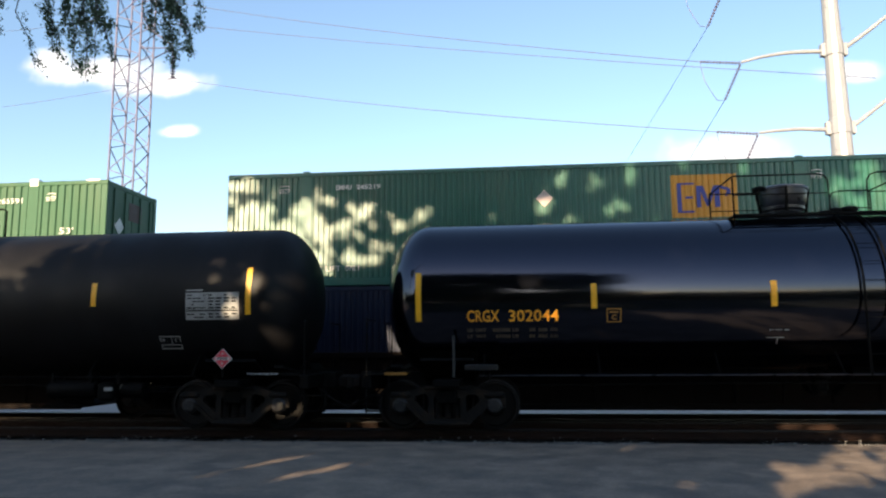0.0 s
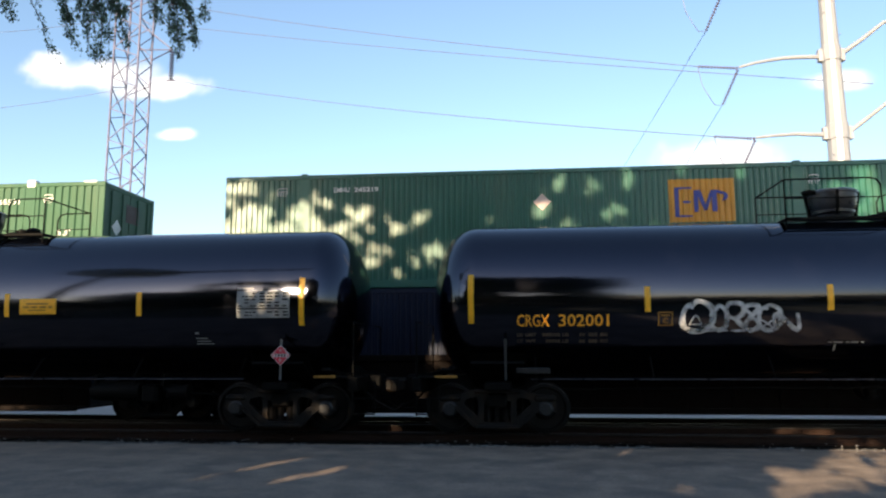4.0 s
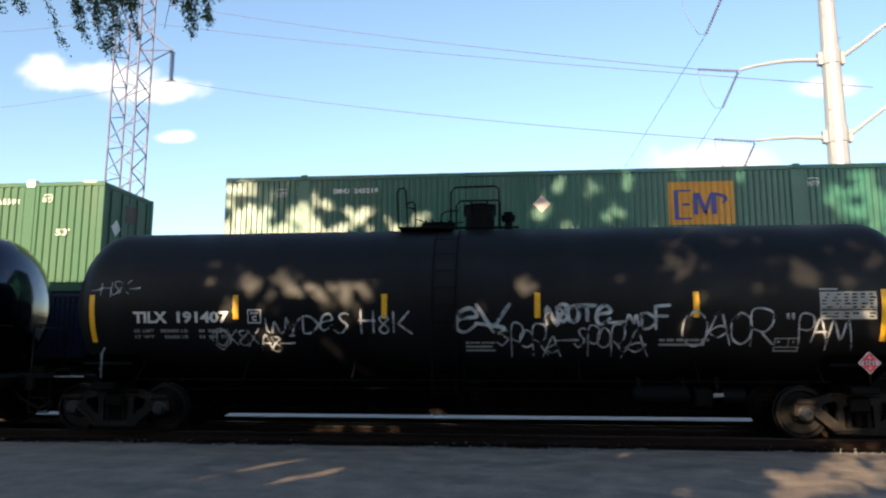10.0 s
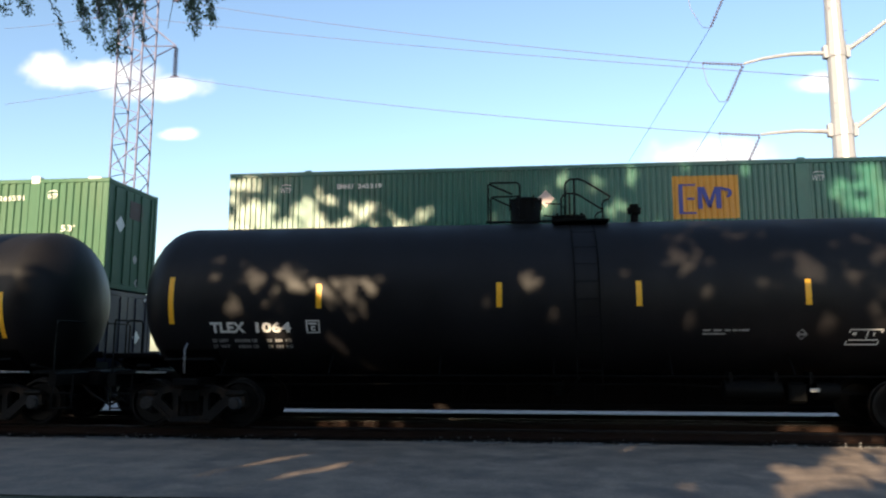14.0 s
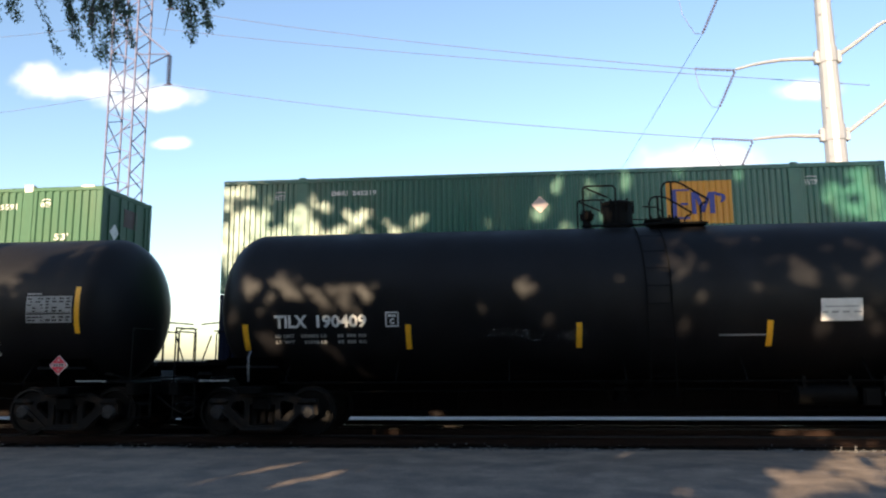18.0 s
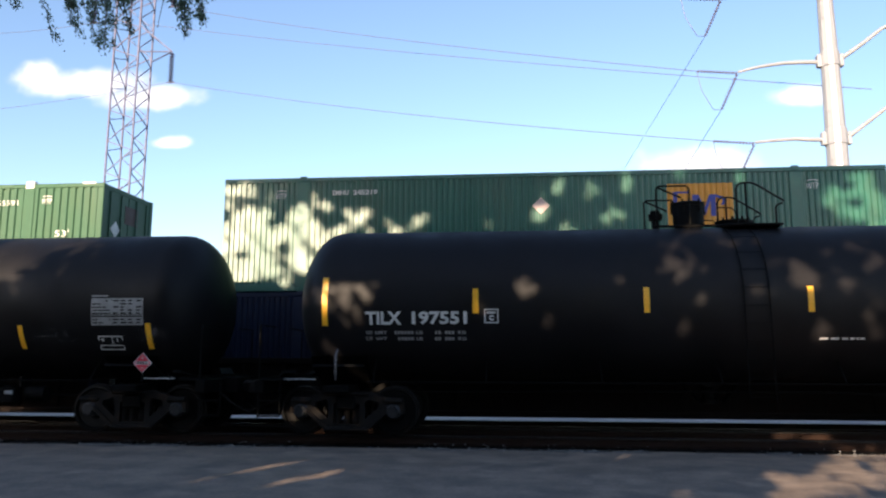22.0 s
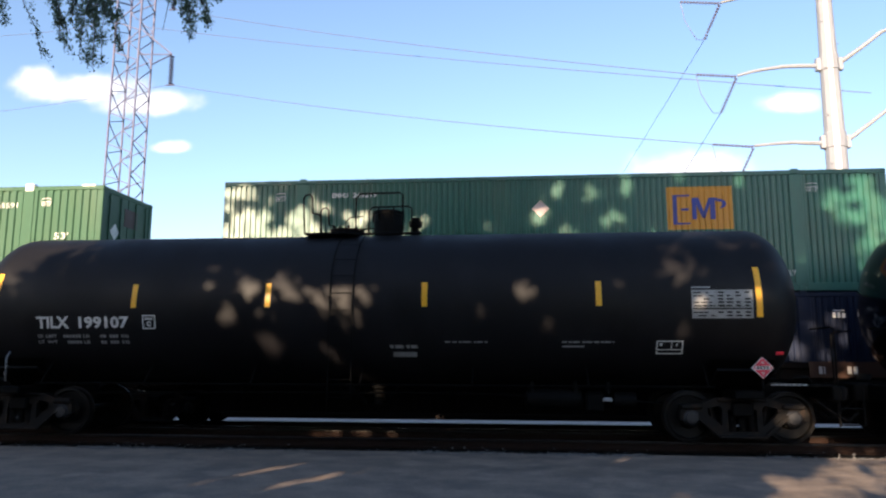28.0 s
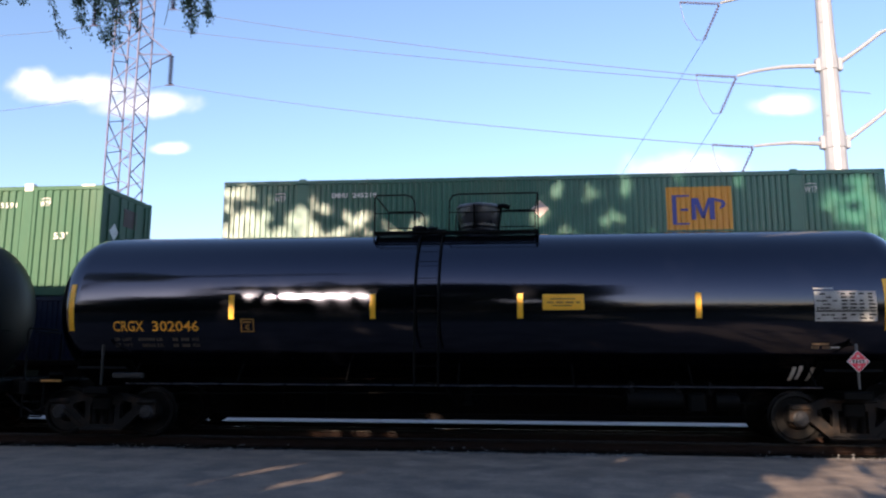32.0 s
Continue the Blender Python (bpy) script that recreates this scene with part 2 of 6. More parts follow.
def tube(bm, pts, r, n=6, taper=None):
    """A bent pipe through the points."""
    pts = [Vector(p) for p in pts]
    rows, u = [], None
    for i, p in enumerate(pts):
        d = (pts[min(i + 1, len(pts) - 1)] - pts[max(i - 1, 0)]).normalized()
        if u is None:
            u = d.orthogonal().normalized()
        u = (u - d * u.dot(d)).normalized()
        w = d.cross(u)
        rr = r if taper is None else r + (taper - r) * i / (len(pts) - 1)
        rows.append([bm.verts.new(p + rr * (math.cos(2 * math.pi * k / n) * u + math.sin(2 * math.pi * k / n) * w)) for k in range(n)])
    quads(bm, rows, True)
    bm.faces.new(rows[0][::-1])
    bm.faces.new(rows[-1])


def lathe(bm, prof, base=(0, 0, 0), axis="z", n=24):
    """A turned solid; prof: (radius, height) pairs."""
    rows = []
    for r, h in prof:
        row = []
        for i in range(n):
            a = 2 * math.pi * i / n
            p = {"z": (r * math.cos(a), r * math.sin(a), h), "y": (r * math.sin(a), h, r * math.cos(a)), "x": (h, r * math.cos(a), r * math.sin(a))}[axis]
            row.append(bm.verts.new(Vector(base) + Vector(p)))
        rows.append(row)
    quads(bm, rows, True)
    bm.faces.new(rows[0][::-1])
    bm.faces.new(rows[-1])


def beam(bm, a, b, w, h, up=(0, 1, 0)):
    """A bar of rectangular section from a to b; w along up, h across."""
    a, b = Vector(a), Vector(b)
    d = (b - a).normalized()
    u = Vector(up)
    u = (u - d * u.dot(d)).normalized()
    v = d.cross(u)
    rows = [[bm.verts.new(p + s * u * w / 2 + q * v * h / 2) for s, q in ((-1, -1), (1, -1), (1, 1), (-1, 1))] for p in (a, b)]
    quads(bm, rows, True)
    bm.faces.new(rows[0][::-1])
    bm.faces.new(rows[1])


def finish(name, bm, material, smooth=False):
    bmesh.ops.recalc_face_normals(bm, faces=bm.faces)
    me = bpy.data.meshes.new(name)
    bm.to_mesh(me)
    bm.free()
    me.materials.append(material)
    if smooth:
        me.shade_smooth()
        me.set_sharp_from_angle(angle=radians(35))
    return me


def part(name, bm, material, parent, label="", smooth=False, at=None):
    """Links a bmesh, or a finished mesh, as one mesh object under a thing or a part."""
    me = bm if isinstance(bm, bpy.types.Mesh) else finish(name, bm, material, smooth)
    ob = new(name, me)
    ob.parent = parent
    if at is not None:
        ob.matrix_basis = at if isinstance(at, Matrix) else Matrix.Translation(at)
    if label:
        ob["label"] = label
    return ob


def shared(key, build, material, smooth=False):
    """One mesh for all alike parts."""
    if key not in CACHE:
        bm = bmesh.new()
        build(bm)
        CACHE[key] = finish(key.split("|")[0], bm, material, smooth)
    return CACHE[key]


def thing(name, label, category, at=(0, 0, 0), group="", kind=""):
    ob = new(name)
    ob.location = at
    return tagged(ob, label, category, group, kind)


def whole(name, bm, material, label, category, group="", kind="", smooth=False, at=(0, 0, 0)):
    """A thing that is one mesh."""
    ob = new(name, finish(name, bm, material, smooth))
    ob.location = at
    return tagged(ob, label, category, group, kind)


def letters(text, size, width=None, bold=0.0):
    """Flat triangles of a line of text, left bottom at the origin."""
    cu = bpy.data.curves.new("lettering", "FONT")
    cu.body, cu.size, cu.resolution_u = text, size, 2
    cu.offset = bold
    ob = bpy.data.objects.new("lettering", cu)
    me = ob.to_mesh()
    pts = [(v.co.x, v.co.y) for v in me.vertices]
    faces = [tuple(p.vertices) for p in me.polygons]
    ob.to_mesh_clear()
    bpy.data.objects.remove(ob)
    bpy.data.curves.remove(cu)
    if pts:
        x0, x1 = min(p[0] for p in pts), max(p[0] for p in pts)
        k = (width / (x1 - x0)) if width else 1.0
        y0, y1 = min(p[1] for p in pts), max(p[1] for p in pts)
        h = size / max(1e-6, y1 - y0)
        pts = [((p[0] - x0) * k, (p[1] - y0) * h) for p in pts]
    return pts, faces

# ---- ground, road and tracks ----
def ground_sheet():
    bm = bmesh.new()
    xs = [-3000, -400, -120, -60, 60, 120, 400, 3000]
    ys = [-3000, -400, -120, -45, 12, 60, 200, 3000]
    rows = [[bm.verts.new((x, y, -0.42)) for x in xs] for y in ys]
    quads(bm, rows)
    whole("ground", bm, SOIL, "dry grass and bare soil round the tracks", "ground", kind="structure")


def road_slab():
    bm = bmesh.new()
    rng = random.Random(4)
    n = 160
    edge = [bm.verts.new((-80 + i, -4.50 + rng.uniform(-0.07, 0.07), GROUND)) for i in range(n + 1)]
    mid = [bm.verts.new((-80 + i, -5.2, GROUND + 0.015)) for i in range(n + 1)]
    near = [bm.verts.new((-80 + i, -8.0, GROUND + 0.03)) for i in range(n + 1)]
    back = [bm.verts.new((-80 + i, -9.6 + rng.uniform(-0.08, 0.08), GROUND)) for i in range(n + 1)]
    low = [bm.verts.new((v.co.x, v.co.y + 0.1, GROUND - 0.3)) for v in edge]
    quads(bm, [low, edge, mid, near, back])
    whole("road", bm, ASPHALT, "worn grey asphalt lane beside the tracks", "road", kind="structure", smooth=True)


def verge():
    """Unseen grass where the viewer stands, lane to trees; added to darken the tanks' reflection."""
    bm = bmesh.new()
    ys = (-9.45, -9.8, -11, -13, -15, -17.5, -20, -22.5, -24.5, -25.5)
    rows = [[bm.verts.new((x * 2.0, y, GROUND - 0.02 + 0.05 * noise.noise((x * 0.7, y * 0.9, 1.7)) * (y < -9.5) - (0.4 if y < -25 else 0))) for x in range(-40, 41)] for y in ys]
    quads(bm, rows)
    whole("grass_verge", bm, SOIL, "unseen verge of dry grass and soil, added for dark reflections", "verge", kind="structure", smooth=True)


def far_lane():
    bm = bmesh.new()
    rows = [[bm.verts.new((x, y, z)) for x in range(-120, 121, 8)] for y, z in ((4.2, -0.60), (4.3, -0.40), (13.0, -0.40), (13.1, -0.60))]
    quads(bm, rows)
    whole("gravel_lane", bm, FARLANE, "pale gravel service lane beyond the tracks", "lane", kind="structure")


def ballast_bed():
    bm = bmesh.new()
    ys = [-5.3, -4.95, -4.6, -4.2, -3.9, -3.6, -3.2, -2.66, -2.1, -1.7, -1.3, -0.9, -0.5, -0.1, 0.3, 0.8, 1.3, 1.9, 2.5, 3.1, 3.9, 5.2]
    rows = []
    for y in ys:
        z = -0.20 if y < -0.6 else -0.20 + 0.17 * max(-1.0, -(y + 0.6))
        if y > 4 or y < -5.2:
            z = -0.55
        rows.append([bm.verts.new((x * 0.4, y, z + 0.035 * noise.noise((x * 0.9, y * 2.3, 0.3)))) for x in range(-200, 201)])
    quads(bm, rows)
    whole("ballast", bm, BALLAST, "stone ballast under both tracks, shade put into its colour", "ballast", kind="stuff", smooth=True)


def gravel_edge():
    """Loose pale stones along the edge of the lane and over the ballast shoulder."""
    rng = np.random.default_rng(7)
    n = 9000
    x = rng.uniform(-15, 14, n)
    y = np.where(rng.random(n) < 0.9, rng.normal(-4.55, 0.10, n), rng.uniform(-4.7, -3.6, n))
    keep = np.sin(x * 2.1) + np.sin(x * 5.3 + 1) + 1.2 * np.sin(x * 0.9 + 2) + rng.normal(0, 1.0, n) > 0.5
    x, y = x[keep], y[keep]
    n = len(x)
    size = rng.uniform(0.006, 0.017, n) + 0.022 * rng.random(n) ** 6
    z = np.where(y < -4.45, GROUND, GROUND - 0.02) + size * 0.4
    base = np.array([(1, 0, 0), (-1, 0, 0), (0, 1, 0), (0, -1, 0), (0, 0, 0.8), (0, 0, -0.8)], float)
    tri = np.array([(0, 2, 4), (2, 1, 4), (1, 3, 4), (3, 0, 4), (2, 0, 5), (1, 2, 5), (3, 1, 5), (0, 3, 5)])
    jit = 1 + rng.uniform(-0.35, 0.35, (n, 6, 3))
    ang = rng.uniform(0, 6.28, n)
    v = base[None] * jit * size[:, None, None]
    vx = v[..., 0] * np.cos(ang)[:, None] - v[..., 1] * np.sin(ang)[:, None]
    vy = v[..., 0] * np.sin(ang)[:, None] + v[..., 1] * np.cos(ang)[:, None]
    pts = np.stack([vx + x[:, None], vy + y[:, None], v[..., 2] + z[:, None]], -1).reshape(-1, 3)
    fac = (tri[None] + 6 * np.arange(n)[:, None, None]).reshape(-1, 3)
    me = bpy.data.meshes.new("loose_gravel")
    me.from_pydata(pts.tolist(), [], fac.tolist())
    me.materials.append(STONE)
    tagged(new("loose_gravel", me), "pale loose gravel along the edge of the lane", "gravel", kind="stuff")


def rail_mesh(bm):
    prof = [(-0.07, -0.175), (0.07, -0.175), (0.07, -0.163), (0.012, -0.145), (0.010, -0.05), (0.034, -0.04), (0.034, -0.012), (0.028, -0.004),
            (-0.028, -0.004), (-0.034, -0.012), (-0.034, -0.04), (-0.010, -0.05), (-0.012, -0.145), (-0.07, -0.163)]
    rows = [[bm.verts.new((x, y, z)) for y, z in prof] for x in (-160, 160)]
    quads(bm, rows, True)


def head_mesh(bm):
    prof = [(0.0355, -0.034), (0.0355, -0.010), (0.028, -0.001), (-0.028, -0.001), (-0.0355, -0.010), (-0.0355, -0.034)]
    rows = [[bm.verts.new((x, y, z)) for y, z in prof] for x in (-160, 160)]
    quads(bm, rows)


def tracks():
    me = shared("rail", rail_mesh, RAILSIDE)
    top = shared("running_band", head_mesh, RAILHEAD)
    for yc, zc in ((Y_NEAR, 0.0), (Y_FAR, Z_FAR)):
        for s in (-1, 1):
            ob = tagged(new("rail", me), "rusty steel rail with a worn head darkened as in shade", "rail", "rails", "structure")
            ob.location = (0, yc + s * (GAUGE / 2 + 0.036), zc)
            part("running_band", top, None, ob, "worn rail head darkened as in shade")

    def tie(bm):
        soft_box(bm, (0, 0, 0), (0.22, 2.55, 0.16), 0.02)
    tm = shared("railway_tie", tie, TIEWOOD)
    rng = random.Random(3)
    for yc, zc in ((Y_NEAR, 0.0), (Y_FAR, Z_FAR)):
        for i in range(-42, 43):
            ob = tagged(new("railway_tie", tm), "creosoted wooden railway tie, darkened as in shade", "railway tie", "ties under the rails")
            ob.location = (i * 0.52 + rng.uniform(-0.03, 0.03), yc + rng.uniform(-0.04, 0.04), zc - 0.262)
            ob.rotation_euler = (0, 0, rng.uniform(-0.02, 0.02))


# ---- containers on the standing train ----
def corrugated(bm, x0, x1, z0, z1, y, out, pitch=0.286, dep=0.036, along="x"):
    """A sheet of pressed steel with upright ribs."""
    n = max(1, round((x1 - x0) / pitch))
    p = (x1 - x0) / n
    prof = []
    for i in range(n):
        a = x0 + i * p
        prof += [(a, 0), (a + 0.30 * p, 0), (a + 0.42 * p, dep), (a + 0.88 * p, dep)]
    prof.append((x1, 0))
    rows = []
    for z in (z0, z1):
        rows.append([bm.verts.new((u, y - out * d, z) if along == "x" else (y - out * d, u, z)) for u, d in prof])
    quads(bm, rows)


def container(name, label, at, paint, L=16.154, W=2.59, H=2.896, group="stacked containers", cast_white=False, pitch=0.14):
    c = thing(name, label, "shipping container", at, group)
    hx, hy = L / 2, W / 2
    for s in (-1, 1):
        bm = bmesh.new()
        corrugated(bm, -hx + 0.16, hx - 0.16, 0.19, H - 0.11, s * (hy - 0.045), -s, pitch, 0.034 if pitch < 0.2 else 0.036)
        part("side_wall", bm, paint, c)
        bm = bmesh.new()
        soft_box(bm, (0, s * (hy - 0.04), H - 0.055), (L - 0.3, 0.08, 0.11))
        part("top_rail", bm, paint, c)
        bm = bmesh.new()
        soft_box(bm, (0, s * (hy - 0.04), 0.095), (L - 0.3, 0.08, 0.19))
        part("bottom_rail", bm, paint, c)
        bm = bmesh.new()
        for i in range(-11, 12):
            soft_box(bm, (i * 0.62, s * (hy + 0.006), H - 0.018), (0.05, 0.02, 0.03), 0.004)
        tagged(part("lashing_lugs", bm, paint, c), kind="stuff")
        for e in (-1, 1):
            bm = bmesh.new()
            soft_box(bm, (e * 6.01, s * (hy - 0.035), H / 2), (0.30, 0.09, H - 0.22))
            part("lifting_post", bm, paint, c)
            bm = bmesh.new()
            soft_box(bm, (e * (hx - 0.085), s * (hy - 0.085), H / 2), (0.17, 0.17, H - 0.24))
            part("corner_post", bm, paint, c)
            for z in (0.06, H - 0.06):
                bm = bmesh.new()
                white = cast_white and z > 1
                soft_box(bm, (e * 6.01, s * (hy - 0.075), z + (0.03 if z > 1 else 0.0)), (0.24 if white else 0.18, 0.175, 0.20 if white else 0.13), 0.015)
                part("corner_casting", bm, WPAINT if white else paint, c)
                bm = bmesh.new()
                soft_box(bm, (e * (hx - 0.085), s * (hy - 0.085), z), (0.175, 0.175, 0.125), 0.015)
                part("corner_casting", bm, paint, c)
    bm = bmesh.new()
    corrugated(bm, -hy + 0.16, hy - 0.16, 0.12, H - 0.12, -hx + 0.05, 1, along="y")
    part("front_wall", bm, paint, c)
    for s in (-1, 1):
        bm = bmesh.new()
        soft_box(bm, (hx - 0.05, s * (hy - 0.14) / 2 + 0, H / 2), (0.06, hy - 0.17, H - 0.26), 0.01)
        d = part("door", bm, paint, c)
        for q in (0.30, 0.72):
            bm = bmesh.new()
            rod(bm, (hx - 0.005, s * q * hy, 0.16), (hx - 0.005, s * q * hy, H - 0.16), 0.017)
            for z in (0.25, 0.9, 1.3, 2.1, H - 0.25):
                soft_box(bm, (hx - 0.008, s * q * hy, z), (0.035, 0.09, 0.06), 0.006)
            part("lock_rod", bm, paint, d)
    for e in (-1, 1):
        for z in (0.07, H - 0.07):
            bm = bmesh.new()
            soft_box(bm, (e * (hx - 0.07), 0, z), (0.12, W - 0.3, 0.13))
            part("end_rail", bm, paint, c)
    bm = bmesh.new()
    corrugated(bm, -hx + 0.1, hx - 0.1, -hy + 0.08, hy - 0.08, 0, 0, 0.4, 0.02)
    for v in bm.verts:
        v.co = (v.co.x, v.co.z, H - 0.03 + (v.co.y))
    part("roof", bm, paint, c)
    bm = bmesh.new()
    soft_box(bm, (0, 0, 0.1), (L - 0.3, W - 0.16, 0.1))
    part("floor_pan", bm, DARK, c)
    return c


def each_word(text, width):
    """The words of a line with the start and width of each."""
    k = width / len(text)
    at = 0
    for w in text.split(" "):
        yield w, at * k, (len(w) - 0.12) * k
        at += len(w) + 1


def flat_words(parent, text, size, width, x, z, y, material, bold=0.0):
    for w, a, b in each_word(text, width):
        flat_sign(parent, "lettering", *letters(w, size, b, bold), x + a, z, y, material)


def flat_sign(parent, name, pts, faces, x, z, y, material, label=""):
    """Flat paint on the front face of a container: x to the right, z up."""
    bm = bmesh.new()
    vs = [bm.verts.new((x + p[0], y, z + p[1])) for p in pts]
    for f in faces:
        bm.faces.new([vs[i] for i in f])
    ob = part(name, bm, material, parent, label)
    return tagged(ob, kind="stuff") if name == "small_stencil" else ob


def rects(items):
    """Rectangles, or four-cornered shapes, as points and faces."""
    pts, faces = [], []
    for it in items:
        k = len(pts)
        if len(it) == 4 and not isinstance(it[0], tuple):
            x0, z0, x1, z1 = it
            it = ((x0, z0), (x1, z0), (x1, z1), (x0, z1))
        pts += list(it)
        faces.append(tuple(range(k, k + len(it))))
    return pts, faces


FRONT = -1.295 - 0.006
Z_STACK, Z_WELL = 3.10, 0.20


def lift_stencil(box_car, x):
    """Three white letters under a small arc, beside a lifting post."""
    flat_words(box_car, "WTP", 0.15, 0.30, x, 5.44 - Z_STACK, FRONT - 0.012, WPAINT)
    arch = [(0.03 + 0.05 * k, 0.19 + 0.024 * math.sin(k * 0.63)) for k in range(6)]
    flat_sign(box_car, "stencil_arc", *rects([(a, b, (b[0], b[1] + 0.02), (a[0], a[1] + 0.02)) for a, b in zip(arch, arch[1:])]), x, 5.44 - Z_STACK, FRONT - 0.012, WPAINT)


def upper_containers():
    main = container("green_container", "green corrugated steel container stacked on a dark blue one", (0, Y_FAR, Z_STACK), GREEN)
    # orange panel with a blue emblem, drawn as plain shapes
    x0, z0 = 2.96, 4.59 - Z_STACK
    bm = bmesh.new()
    p = (16.154 - 0.32) / 113
    k0 = 78
    corrugated(bm, -7.917 + k0 * p, -7.917 + (k0 + 11) * p, z0, z0 + 1.05, -1.253, 1, p, 0.034)
    x0 = -7.917 + k0 * p
    pan = part("emblem_panel", bm, ORANGE, main, "orange painted panel with blue shapes")
    shapes = [(0.13, 0.12, 0.23, 0.85), (0.23, 0.12, 0.53, 0.165), (0.23, 0.805, 0.53, 0.85), (0.32, 0.46, 0.50, 0.515),
              (0.58, 0.24, 0.68, 0.77), ((0.68, 0.77), (0.68, 0.62), (0.81, 0.27), (0.88, 0.27), (0.88, 0.33), (0.74, 0.77)), ((0.84, 0.27), (0.88, 0.27), (1.00, 0.62), (1.00, 0.77), (0.98, 0.77), (0.82, 0.36)),
              (1.00, 0.24, 1.12, 0.77)]
    bow = [(1.12 + 0.14 * k / 4, 0.77 - 0.012 * k, 0.70 - 0.012 * k) for k in range(5)]
    shapes += [((a[0], a[2]), (b[0], b[2]), (b[0], b[1]), (a[0], a[1])) for a, b in zip(bow, bow[1:])]
    rim = [(0.12 * math.sin(math.pi * k / 8), 0.115 * math.cos(math.pi * k / 8)) for k in range(9)]
    shapes += [((1.24 + 0.35 * p[0], 0.615 + 0.72 * p[1]), (1.24 + 0.35 * q[0], 0.615 + 0.72 * q[1]), (1.24 + 1.15 * q[0], 0.615 + q[1]), (1.24 + 1.15 * p[0], 0.615 + p[1])) for p, q in zip(rim, rim[1:])]
    pts, faces = rects(shapes)
    flat_sign(pan, "emblem", pts, faces, x0, z0, -1.293, LOGOBLUE)
    d = 0.215
    flat_sign(main, "placard", *rects([((0, -d), (d, 0), (0, d), (-d, 0))]), -0.02, 5.16 - Z_STACK, FRONT + 0.010, PINK, "white diamond placard")
    flat_words(main, "EMHU 245219", 0.125, 1.16, -5.24, 5.52 - Z_STACK, FRONT - 0.012, WPAINT, 0.004)
    flat_words(main, "TOP LIFT ONLY", 0.13, 1.28, -5.86, 3.46 - Z_STACK, FRONT - 0.012, WPAINT)
    flat_words(main, "TOP LIFT ONLY", 0.13, 1.28, 4.62, 3.46 - Z_STACK, FRONT - 0.012, WPAINT)
    for x in (-6.72, 6.22):
        lift_stencil(main, x)
    left = container("green_container", "sunlit green corrugated container stacked at the end of the next well", (-19.436, Y_FAR, Z_STACK), GREEN_DIMMED, cast_white=True, pitch=0.205)
    o = 19.436
    flat_words(left, "53'", 0.17, 0.40, -12.62 + o, 4.57 - Z_STACK, FRONT - 0.012, WPAINT)
    flat_words(left, "265591", 0.14, 0.74, -14.44 + o, 5.42 - Z_STACK, FRONT - 0.012, WPAINT)
    lift_stencil(left, -13.06 + o)
    bm = bmesh.new()
    soft_box(bm, (7.66, -1.262, 2.893), (0.36, 0.08, 0.05), 0.01)
    part("label_strip", bm, WPAINT, left, "white strip on the top rail")
    flat_sign(left, "small_stencil", *rects([(0, 0.0, 0.09, 0.13), (0.13, 0, 0.24, 0.13), (0.03, 0.17, 0.22, 0.2)]), -14.15 + o, 3.62 - Z_STACK, FRONT - 0.012, WPAINT)
    # signs on the door end
    for y, z, h in ((-0.62, 1.76, 0.23), (0.35, 0.25, 0.13), (0.2, 0.9, 0.13)):
        bm = bmesh.new()
        bm.faces.new([bm.verts.new((8.064, y + a * h, z + b * h)) for a, b in ((0, -1), (1, 0), (0, 1), (-1, 0))])
        part("placard", bm, WPAINT if h > 0.2 else GREYDECAL, left, "white diamond placard on the door end")
    bm = bmesh.new()
    box(bm, (8.06, 0.15, 2.25), (0.012, 0.66, 0.50))
    part("emblem_panel", bm, FADED, left, "faded brown panel on the door")


def chevron(cx, cz, a, d, w):
    """One corner of a diamond-shaped ring: two short bars that meet at the point."""
    def at(k, r):
        return Vector((cx + r * math.sin(a + k * math.pi / 2), cz + r * math.cos(a + k * math.pi / 2)))
    out = []
    for k in (1, -1):
        p, q, pi, qi = at(0, d), at(k, d), at(0, d - w * 1.414), at(k, d - w * 1.414)
        out.append(tuple(tuple(v) for v in (p, p.lerp(q, 0.40), pi.lerp(qi, 0.40 * d / (d - w)), pi)))
    return out


